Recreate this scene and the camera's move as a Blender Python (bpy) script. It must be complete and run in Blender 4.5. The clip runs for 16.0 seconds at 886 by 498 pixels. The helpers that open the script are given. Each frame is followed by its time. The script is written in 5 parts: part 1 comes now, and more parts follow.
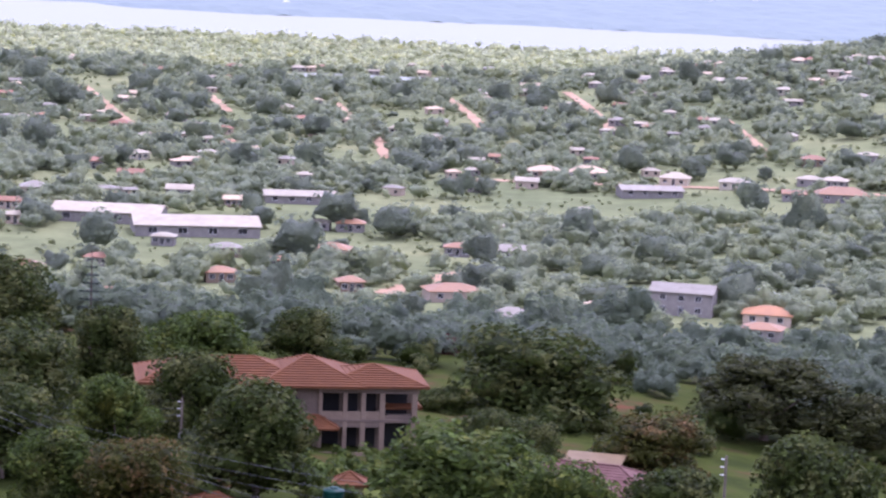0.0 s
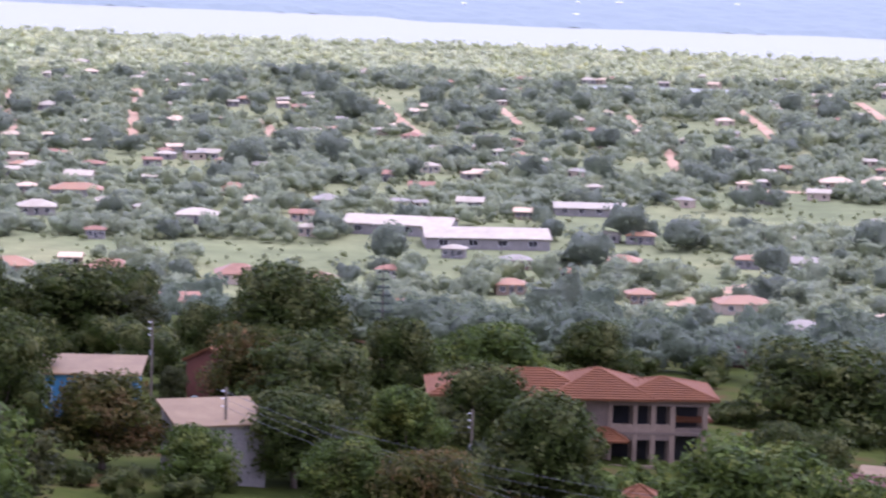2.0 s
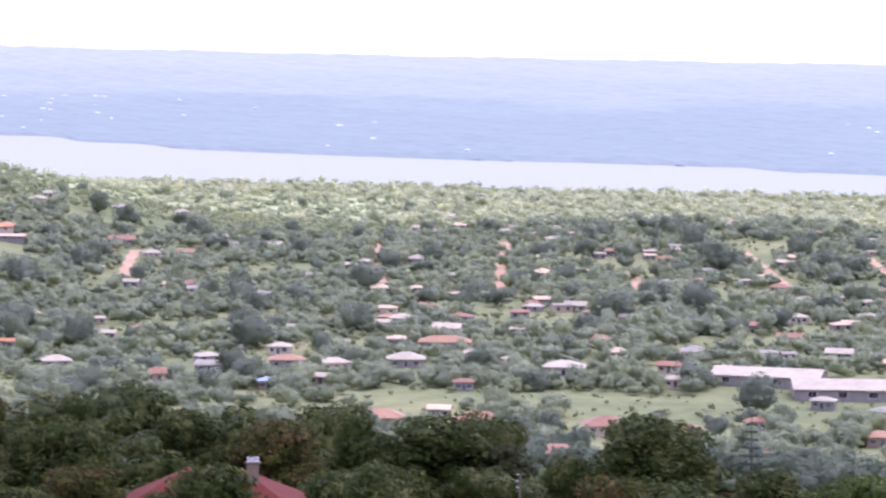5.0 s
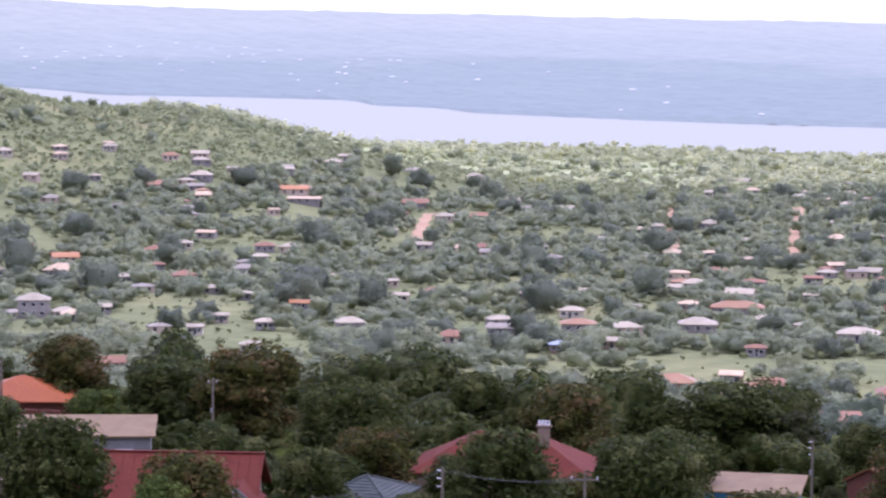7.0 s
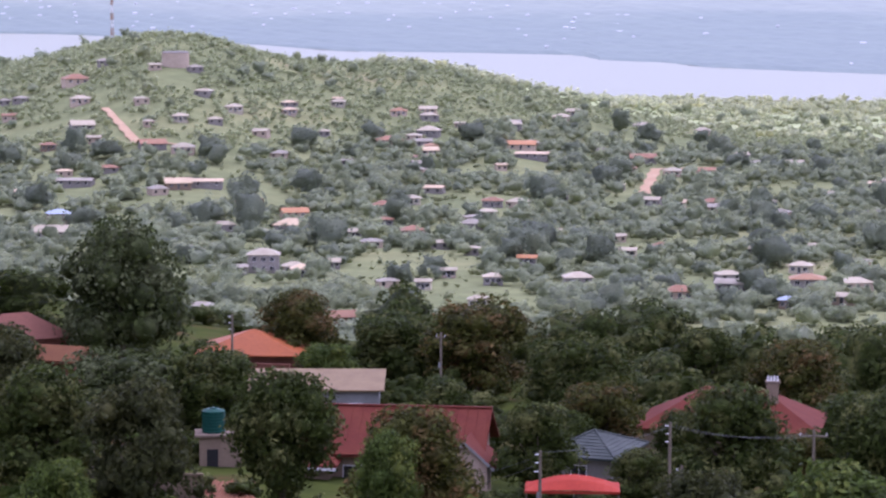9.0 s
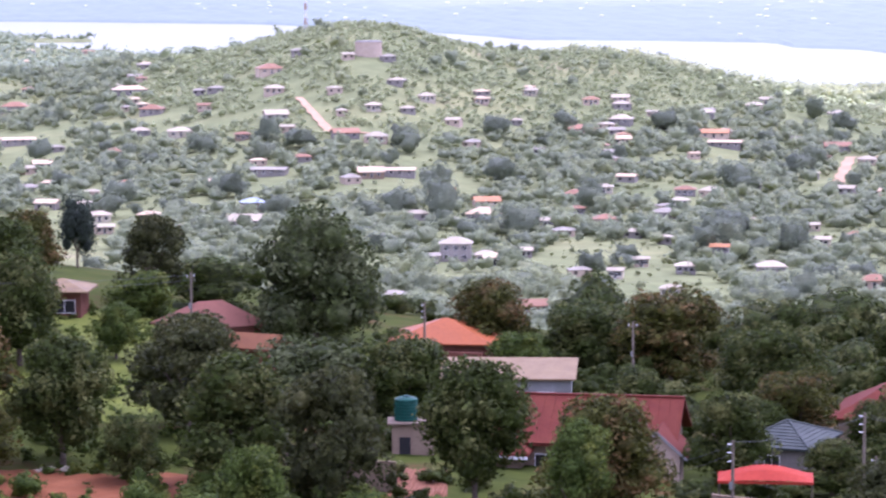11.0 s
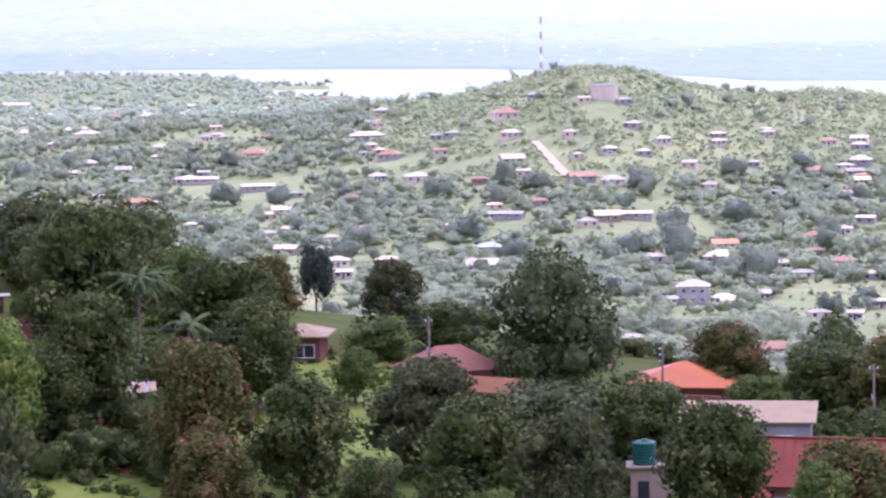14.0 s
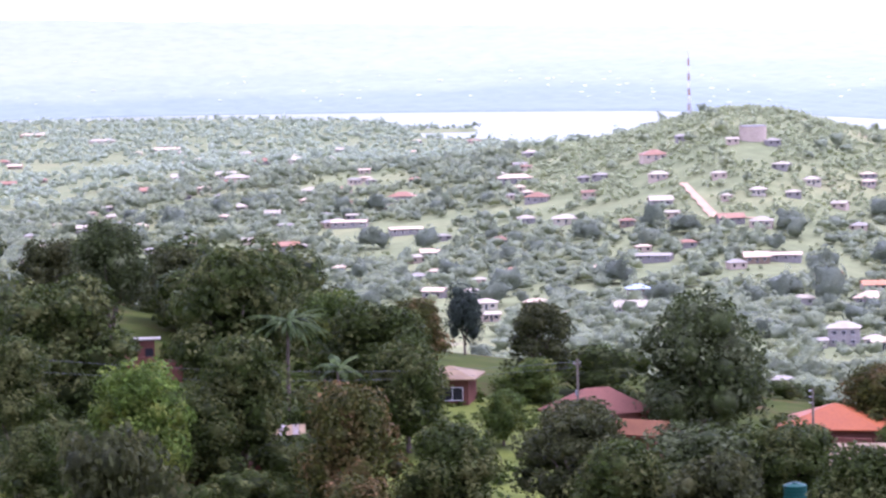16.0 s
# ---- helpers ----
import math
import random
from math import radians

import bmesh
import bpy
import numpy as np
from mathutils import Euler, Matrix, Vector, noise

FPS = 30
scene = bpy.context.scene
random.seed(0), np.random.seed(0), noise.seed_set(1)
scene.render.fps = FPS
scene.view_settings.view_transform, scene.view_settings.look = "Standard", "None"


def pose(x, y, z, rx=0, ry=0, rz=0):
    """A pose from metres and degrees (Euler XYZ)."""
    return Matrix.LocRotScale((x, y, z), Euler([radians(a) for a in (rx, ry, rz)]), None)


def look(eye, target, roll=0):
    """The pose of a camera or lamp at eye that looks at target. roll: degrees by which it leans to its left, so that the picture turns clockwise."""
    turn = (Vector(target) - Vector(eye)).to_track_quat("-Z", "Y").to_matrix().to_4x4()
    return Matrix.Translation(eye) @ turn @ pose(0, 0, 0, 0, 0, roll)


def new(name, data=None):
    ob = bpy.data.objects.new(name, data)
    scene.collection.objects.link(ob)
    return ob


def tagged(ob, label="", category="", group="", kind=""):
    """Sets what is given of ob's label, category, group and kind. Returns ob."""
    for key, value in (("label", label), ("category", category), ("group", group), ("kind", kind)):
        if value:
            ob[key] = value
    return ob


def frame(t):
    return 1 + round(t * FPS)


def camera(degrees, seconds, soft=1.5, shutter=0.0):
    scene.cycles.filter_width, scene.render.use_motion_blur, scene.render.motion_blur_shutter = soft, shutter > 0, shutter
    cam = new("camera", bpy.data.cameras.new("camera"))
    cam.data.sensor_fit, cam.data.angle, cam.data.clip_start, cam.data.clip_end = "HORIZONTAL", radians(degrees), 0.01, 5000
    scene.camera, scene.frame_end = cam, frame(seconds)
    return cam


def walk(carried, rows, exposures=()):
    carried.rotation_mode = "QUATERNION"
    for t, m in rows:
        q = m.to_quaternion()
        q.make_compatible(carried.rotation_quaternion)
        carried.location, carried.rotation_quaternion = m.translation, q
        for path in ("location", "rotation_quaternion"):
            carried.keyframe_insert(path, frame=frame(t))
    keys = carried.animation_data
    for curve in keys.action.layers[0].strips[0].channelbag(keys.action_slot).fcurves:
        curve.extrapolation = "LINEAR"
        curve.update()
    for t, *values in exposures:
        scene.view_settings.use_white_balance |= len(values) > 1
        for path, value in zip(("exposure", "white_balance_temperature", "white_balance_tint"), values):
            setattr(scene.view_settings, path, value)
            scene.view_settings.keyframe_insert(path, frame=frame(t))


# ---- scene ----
# the lookout: one standing point on the hilltop, the camera pans to the left
EYE = 0.0
cam = camera(18.0, 16.0, soft=2.3, shutter=0.4)
TURNS = [
    (0.0, 0.000, -7.047, 2.357),
    (0.5, 0.942, -7.054, 2.348),
    (1.0, 2.421, -7.140, 2.203),
    (1.5, 3.888, -7.246, 1.858),
    (2.0, 5.983, -6.999, 1.613),
    (2.5, 7.288, -6.656, 1.535),
    (3.0, 8.273, -6.508, 1.453),
    (3.2, 8.769, -6.482, 1.438),
    (5.3, 14.525, -3.897, 0.596),
    (5.5, 15.200, -4.066, 0.593),
    (6.0, 16.796, -4.431, 0.544),
    (6.5, 18.186, -4.766, 0.437),
    (7.0, 19.570, -4.823, 0.536),
    (7.5, 20.698, -4.814, 0.436),
    (8.0, 21.848, -4.995, 0.300),
    (8.5, 23.088, -5.404, -0.034),
    (9.0, 24.243, -5.768, 0.085),
    (9.2, 24.371, -5.892, 0.133),
    (11.3, 28.859, -6.077, -0.471),
    (11.5, 29.247, -6.160, -0.596),
    (12.0, 30.415, -6.041, -0.535),
    (12.5, 31.384, -5.915, -0.594),
    (13.0, 32.394, -5.743, -0.714),
    (13.5, 32.448, -5.299, -0.840),
    (14.0, 33.061, -5.039, -1.114),
    (14.5, 33.739, -4.727, -1.286),
    (15.0, 34.467, -4.465, -1.355),
    (15.5, 35.158, -4.300, -1.311),
    (16.0, 36.082, -4.099, -1.559),
]
walk(cam, [(t, pose(0, 0, EYE, 90 + tilt, 0, yaw) @ pose(0, 0, 0, 0, 0, lean)) for t, yaw, tilt, lean in TURNS],
     exposures=[(0.0, 0.98, 5250, 43), (3.0, 1.0, 5270, 43), (5.5, 0.88, 5330, 42), (9.0, 0.65, 5300, 42), (11.5, 1.33, 5200, 45), (16.0, 1.38, 5150, 46)])

# ---- light ----
SUN_EL, SUN_AZ = 62.0, -35.0        # degrees above the horizon; degrees left of straight ahead
world = bpy.data.worlds.new("sky")
scene.world = world
world.use_nodes = True
wn = world.node_tree
sky = wn.nodes.new("ShaderNodeTexSky")
sky.sky_type, sky.sun_disc = "NISHITA", False
sky.sun_elevation, sky.sun_rotation = radians(SUN_EL), radians(-SUN_AZ)
sky.air_density, sky.dust_density, sky.ozone_density = 1.0, 1.5, 1.0
wn.nodes["Background"].inputs["Strength"].default_value = 0.12
cloud = wn.nodes.new("ShaderNodeMix")           # a white, thinly clouded sky
cloud.data_type = "RGBA"
cloud.inputs[0].default_value = 0.8
cloud.inputs[7].default_value = (9.2, 9.3, 9.8, 1)
wn.links.new(sky.outputs[0], cloud.inputs[6])
wn.links.new(cloud.outputs[2], wn.nodes["Background"].inputs["Color"])
sun = new("sun", bpy.data.lights.new("sun", "SUN"))
sun.data.energy, sun.data.angle, sun.data.color = 1.5, radians(24), (1.0, 0.95, 0.87)
sun_from = Vector((-math.sin(radians(SUN_AZ)) * math.cos(radians(SUN_EL)), math.cos(radians(SUN_AZ)) * math.cos(radians(SUN_EL)), math.sin(radians(SUN_EL))))
sun.matrix_world = look(sun_from * 50, (0, 0, 0))

# ---- the lie of the land, in degrees left of straight ahead and metres from the lookout ----
PLAIN, LAKE = -97.0, -98.6


def ease(a, b, v):
    u = np.clip((np.asarray(v, float) - a) / (b - a), 0, 1)
    return u * u * (3 - 2 * u)


def near_shore(az):
    return np.interp(az, [-30, -9, 0, 10, 18, 24, 33, 35, 36, 36.5, 37, 38, 41, 47, 70], [1750, 1860, 1930, 1990, 2060, 2200, 2600, 2950, 3040, 3150, 3760, 3960, 4270, 4480, 4500])


def far_shore(az):
    return np.interp(az, [-30, -6, -2, 4.6, 6.6, 7.4, 11.7, 15.5, 17.4, 19.0, 19.6, 21.0, 21.5, 26.4, 28.5, 31.9, 35.4, 41, 47, 70], [2150, 2330, 2360, 2380, 2420, 2500, 2570, 2650, 2735, 2815, 2930, 3000, 3180, 3310, 3640, 4120, 4330, 4640, 4680, 4700])


def spit(az, d):
    """The long tongue of land that reaches into the lake."""
    return ease(35.05, 35.35, az) * (1 - ease(37.2, 37.6, az)) * ease(3250, 3285, d) * (1 - ease(0, 40, d - 3400 - 50 * (az - 35)))


def height(x, y):
    """The ground's height under (x, y)."""
    x, y = np.asarray(x, float), np.asarray(y, float)
    d, az = np.hypot(x, y), np.degrees(np.arctan2(-x, y))
    shelf = np.interp(az, [-40, -8, 0, 14, 28, 37, 44, 60], [-59, -54, -49.5, -44.8, -40.2, -36.8, -31.8, -26])   # the hillside's shelf with the near houses
    hill = np.maximum(-1.7 - 0.30 * np.maximum(d - 3, 0), shelf + np.interp(az, [0, 25, 33, 42], [-0.05, -0.05, 0.03, 0.1]) * (np.minimum(d, 292) - 235))
    z = hill + (PLAIN - hill) * ease(300, 600, d)
    z = z + 0.9 * np.sin(x / 61 + 1) * np.sin(y / 83) * ease(350, 700, d)

    def mound(caz, cd, waz, wd, h):
        return h * np.exp(-((az - caz) / waz) ** 2 - ((d - cd) / wd) ** 2)
    z = z + mound(29.7, 1480, 2.7, 260, 45) + mound(25.0, 1560, 3.3, 280, 40) + mound(33.3, 1600, 3.6, 330, 31) + mound(20.5, 1640, 2.6, 240, 9) + mound(39.5, 1750, 4.2, 420, 26)
    z = z + mound(-10.5, 1430, 6.0, 330, 33) + mound(8, 1450, 7, 200, 3)
    ns, fs = near_shore(az), far_shore(az)
    bed = ease(0, 30, d - ns) * ease(0, 30, fs - d)
    z = z + (-104 - z) * bed * (1 - spit(az, d))
    ridge = np.interp(az, [-20, 7, 15, 25, 31, 36, 40, 45, 60], [-20, -17, -11, 0, 22, 36, 48, 63, 70])
    rise = np.clip((d - fs) / (4900 - fs), 0, 1.02)
    land = PLAIN - 1 + (ridge - PLAIN) * (0.25 * rise + 0.75 * rise ** 2.2) + 5 * np.sin(az * 1.3) * np.sin(d / 190) * rise * (1 - rise)
    z = np.where(d > fs, np.maximum(land, -97.8), z)
    away = ease(95, 130, np.abs(az - 15))                # behind the lookout the hilltop goes on
    return z * (1 - away) + (-1.7) * away

# ---- materials ----
def node_material(name, rough=0.8, metal=0.0):
    m = bpy.data.materials.new(name)
    m.use_nodes = True
    b = m.node_tree.nodes["Principled BSDF"]
    b.inputs["Roughness"].default_value, b.inputs["Metallic"].default_value = rough, metal
    b.inputs["Specular IOR Level"].default_value = 0.3
    return m, m.node_tree.nodes, m.node_tree.links, b


def add(nodes, kind, **values):
    n = nodes.new("ShaderNode" + kind)
    for k, v in values.items():
        n.inputs[k.replace("_", " ")].default_value = v
    return n


def ramp(nodes, stops):
    r = nodes.new("ShaderNodeValToRGB")
    e = r.color_ramp.elements
    while len(e) < len(stops):
        e.new(0.5)
    for el, (p, c) in zip(e, stops):
        el.position, el.color = p, (*c, 1)
    return r


def mix(nodes, links, a, b, fac, how="MIX"):
    n = nodes.new("ShaderNodeMix")
    n.data_type, n.blend_type = "RGBA", how
    for sock, v in ((n.inputs[0], fac), (n.inputs[6], a), (n.inputs[7], b)):
        if hasattr(v, "links"):
            links.new(v, sock)
        else:
            sock.default_value = v if isinstance(v, float) else (*v, 1)
    return n.outputs[2]


def surface(name, colour, other, scale=1.0, rough=0.8, bump=0.2, fine=9.0, metal=0.0, random_tint=0.0):
    """Plaster, concrete, soil, stone: two scales of stain between two colours, and a fine relief."""
    m, N, L, b = node_material(name, rough, metal)
    b.inputs["Specular IOR Level"].default_value = 0.12
    pos = N.new("ShaderNodeNewGeometry")
    big = add(N, "TexNoise", Scale=scale, Detail=5.0, Roughness=0.6)
    small = add(N, "TexNoise", Scale=scale * fine, Detail=4.0, Roughness=0.7)
    L.new(pos.outputs["Position"], big.inputs["Vector"])
    L.new(pos.outputs["Position"], small.inputs["Vector"])
    r1 = ramp(N, [(0.32, colour), (0.68, other)])
    L.new(big.outputs["Fac"], r1.inputs[0])
    r2 = ramp(N, [(0.25, (0.72, 0.72, 0.72)), (0.75, (1.15, 1.15, 1.15))])
    L.new(small.outputs["Fac"], r2.inputs[0])
    c = mix(N, L, r1.outputs[0], r2.outputs[0], 0.7, "MULTIPLY")
    if random_tint:
        info = N.new("ShaderNodeObjectInfo")
        r3 = ramp(N, [(0.0, (1 - random_tint,) * 3), (1.0, (1 + random_tint, 1 + random_tint * 0.8, 1 + random_tint * 0.6))])
        L.new(info.outputs["Random"], r3.inputs[0])
        c = mix(N, L, c, r3.outputs[0], 1.0, "MULTIPLY")
    L.new(c, b.inputs["Base Color"])
    bp = add(N, "Bump", Strength=bump, Distance=0.05)
    L.new(small.outputs["Fac"], bp.inputs["Height"])
    L.new(bp.outputs[0], b.inputs["Normal"])
    return m


def leaves(name, dark, light, tip, tip_share, patch=1.3, glow=0.33, haze_sheen=0.0, spread=0.42):
    """Foliage: each clump of leaves has its own tone, patches differ, young tips show another colour."""
    m, N, L, b = node_material(name, 0.55)
    if patch < 3:
        b.inputs["Specular IOR Level"].default_value = 0.1
    # bluish sheen that stands in for haze over far leaves
    b.inputs["Sheen Weight"].default_value, b.inputs["Sheen Roughness"].default_value = haze_sheen, 0.5
    b.inputs["Sheen Tint"].default_value = (0.85, 0.9, 1.0, 1)
    geo = N.new("ShaderNodeNewGeometry")
    no = add(N, "TexNoise", Scale=1.0 / patch, Detail=3.0, Roughness=0.6)
    L.new(geo.outputs["Position"], no.inputs["Vector"])
    r1 = ramp(N, [(0.3, dark), (0.7, light)])
    L.new(no.outputs["Fac"], r1.inputs[0])
    r2 = ramp(N, [(0.0, (1 - spread,) * 3), (1.0, (1 + spread, 1 + spread * 0.95, 1 + spread * 0.8))])
    L.new(geo.outputs["Random Per Island"], r2.inputs[0])
    c = mix(N, L, r1.outputs[0], r2.outputs[0], 1.0, "MULTIPLY")
    n2 = add(N, "TexNoise", Scale=0.55 / patch, Detail=2.0)
    L.new(geo.outputs["Position"], n2.inputs["Vector"])
    s = ramp(N, [(0.62 - 0.3 * tip_share, (0, 0, 0)), (0.80 - 0.3 * tip_share, (1, 1, 1))])
    L.new(n2.outputs["Fac"], s.inputs[0])
    w = N.new("ShaderNodeMath")
    w.operation = "MULTIPLY"
    L.new(s.outputs[0], w.inputs[0])
    L.new(geo.outputs["Random Per Island"], w.inputs[1])
    c = mix(N, L, c, tip, w.outputs[0])
    grain = add(N, "TexNoise", Scale=(4.5 if patch < 3 else 9.0) / patch, Detail=4.0, Roughness=0.75)
    L.new(geo.outputs["Position"], grain.inputs["Vector"])
    r4 = ramp(N, [(0.36, (0.58, 0.59, 0.58)), (0.62, (1.2, 1.2, 1.15))])
    L.new(grain.outputs["Fac"], r4.inputs[0])
    c = mix(N, L, c, r4.outputs[0], 0.8 if patch < 3 else 0.45, "MULTIPLY")
    bp = add(N, "Bump", Strength=0.7, Distance=0.25 * patch)
    L.new(grain.outputs["Fac"], bp.inputs["Height"])
    L.new(bp.outputs[0], b.inputs["Normal"])
    L.new(c, b.inputs["Base Color"])
    tr = N.new("ShaderNodeBsdfTranslucent")
    L.new(c, tr.inputs["Color"])
    ms = N.new("ShaderNodeMixShader")
    ms.inputs[0].default_value = glow
    L.new(b.outputs[0], ms.inputs[1])
    L.new(tr.outputs[0], ms.inputs[2])
    L.new(ms.outputs[0], N["Material Output"].inputs["Surface"])
    return m


def sheeting(name, colour, rust, pitch=0.25, rough=0.5, metal=0.0):
    """Painted or weathered roof sheets and tiles: faded patches and streaks."""
    m = surface(name, colour, rust, 0.35, rough, 0.15, 14.0, metal, 0.12)
    m.node_tree.nodes["Principled BSDF"].inputs["Specular IOR Level"].default_value = 0.12
    return m


MANGO = leaves("mango_leaves", (0.032, 0.048, 0.008), (0.060, 0.079, 0.017), (0.183, 0.182, 0.059), 0.5)
RUSTY = leaves("flushing_mango_leaves", (0.042, 0.049, 0.009), (0.085, 0.088, 0.017), (0.230, 0.131, 0.056), 0.5)
FRESH = leaves("fresh_leaves", (0.050, 0.079, 0.017), (0.100, 0.138, 0.026), (0.185, 0.192, 0.035), 0.45)
LIME = leaves("lime_leaves", (0.07, 0.12, 0.02), (0.14, 0.20, 0.03), (0.26, 0.27, 0.05), 0.6)
AIRY = leaves("olive_leaves", (0.040, 0.048, 0.017), (0.072, 0.078, 0.026), (0.111, 0.104, 0.035), 0.3)
LAUREL = leaves("laurel_leaves", (0.040, 0.055, 0.017), (0.079, 0.100, 0.029), (0.174, 0.188, 0.094), 0.5)
RUSSET = leaves("russet_leaves", (0.09, 0.045, 0.04), (0.13, 0.06, 0.05), (0.11, 0.09, 0.05), 0.3)
SLIM = leaves("cypress_leaves", (0.035, 0.048, 0.035), (0.050, 0.065, 0.045), (0.06, 0.075, 0.05), 0.2)
PALM = leaves("palm_leaves", (0.040, 0.066, 0.020), (0.078, 0.108, 0.032), (0.12, 0.145, 0.045), 0.4)
# haze painted into these leaf colours: paler and bluer than the near trees
HAZED_PLAIN_TREES = leaves("hazed_valley_leaves", (0.275, 0.319, 0.202), (0.369, 0.407, 0.235), (0.456, 0.480, 0.248), 0.5, 7.0, 0.5, 0.06, 0.16)
HAZED_FAR_TREES = leaves("hazed_lakeside_leaves", (0.363, 0.420, 0.300), (0.443, 0.500, 0.333), (0.503, 0.540, 0.333), 0.5, 7.0, 0.5, 0.06, 0.14)
HAZED_HILL_SCRUB = leaves("hazed_hill_scrub_leaves", (0.36, 0.405, 0.225), (0.46, 0.50, 0.265), (0.54, 0.565, 0.29), 0.5, 7.0, 0.5, 0.06, 0.13)
HAZED_SCRUB = leaves("hazed_valley_scrub_leaves", (0.265, 0.299, 0.146), (0.354, 0.380, 0.180), (0.423, 0.427, 0.200), 0.5, 7.0, 0.5, 0.06, 0.14)
HAZED_DEEP_TREES = leaves("hazed_valley_wood_leaves", (0.178, 0.211, 0.142), (0.229, 0.262, 0.164), (0.281, 0.307, 0.176), 0.3, 7.0, 0.5, 0.06, 0.16)
HAZED_FOOT_TREES = leaves("hazed_foothill_wood_leaves", (0.128, 0.165, 0.105), (0.180, 0.218, 0.125), (0.225, 0.26, 0.135), 0.3, 7.0, 0.5, 0.06, 0.16)
# the shore bush has both haze and sunlight put into its colour
SUN_HAZED_TREES = leaves("sun_hazed_shore_bush_leaves", (0.531, 0.562, 0.371), (0.703, 0.726, 0.430), (0.869, 0.851, 0.468), 0.5, 8.0, 0.55, 0.08, 0.12)
BARK = surface("bark", (0.10, 0.075, 0.055), (0.16, 0.125, 0.10), 2.0, 0.9, 0.6)
GRASS = surface("grass", (0.071, 0.089, 0.013), (0.120, 0.137, 0.020), 0.25, 0.9, 0.6, 14.0)
SOIL = surface("red_soil", (0.149, 0.052, 0.022), (0.218, 0.082, 0.036), 0.5, 0.95, 0.5, 12.0)
ROAD = surface("orange_dirt_road", (0.386, 0.235, 0.139), (0.445, 0.309, 0.194), 0.05, 0.95, 0.2)
FIELD = surface("valley_grass", (0.160, 0.196, 0.076), (0.216, 0.248, 0.104), 0.02, 0.95, 0.1, 12.0)
# sunlight through a cloud gap is painted into this grass colour
SUN_PAINTED_FIELD = surface("sun_painted_grass", (0.309, 0.363, 0.166), (0.454, 0.472, 0.242), 0.02, 0.95, 0.1, 12.0)


def ground_material():
    """Grass with scrub and bare red earth: near slope, valley plain, light bush by the shore, pale far land."""
    m, N, L, b = node_material("open_ground", 0.95)
    b.inputs["Specular IOR Level"].default_value = 0.03
    geo = N.new("ShaderNodeNewGeometry")
    n1 = add(N, "TexNoise", Scale=0.012, Detail=6.0, Roughness=0.62)
    n2 = add(N, "TexNoise", Scale=0.11, Detail=5.0, Roughness=0.7)
    for n in (n1, n2):
        L.new(geo.outputs["Position"], n.inputs["Vector"])
    valley = ramp(N, [(0.35, (0.148, 0.166, 0.080)), (0.52, (0.188, 0.201, 0.096)), (0.66, (0.23, 0.228, 0.11)), (0.78, (0.31, 0.242, 0.17))])
    L.new(n1.outputs["Fac"], valley.inputs[0])
    tone = ramp(N, [(0.3, (0.7, 0.72, 0.7)), (0.7, (1.2, 1.2, 1.15))])
    L.new(n2.outputs["Fac"], tone.inputs[0])
    v = mix(N, L, valley.outputs[0], tone.outputs[0], 0.8, "MULTIPLY")
    near = ramp(N, [(0.36, (0.030, 0.040, 0.009)), (0.52, (0.050, 0.062, 0.012)), (0.60, (0.060, 0.054, 0.018)), (0.68, (0.115, 0.048, 0.024))])
    L.new(n2.outputs["Fac"], near.inputs[0])
    flat = N.new("ShaderNodeVectorMath")
    flat.operation = "LENGTH"
    L.new(geo.outputs["Position"], flat.inputs[0])
    step = N.new("ShaderNodeMapRange")
    step.inputs["From Min"].default_value, step.inputs["From Max"].default_value = 430, 620
    L.new(flat.outputs["Value"], step.inputs["Value"])
    L.new(mix(N, L, near.outputs[0], v, step.outputs[0]), b.inputs["Base Color"])
    bp = add(N, "Bump", Strength=0.5, Distance=0.3)
    L.new(n2.outputs["Fac"], bp.inputs["Height"])
    L.new(bp.outputs[0], b.inputs["Normal"])
    return m


OPEN_GROUND = ground_material()


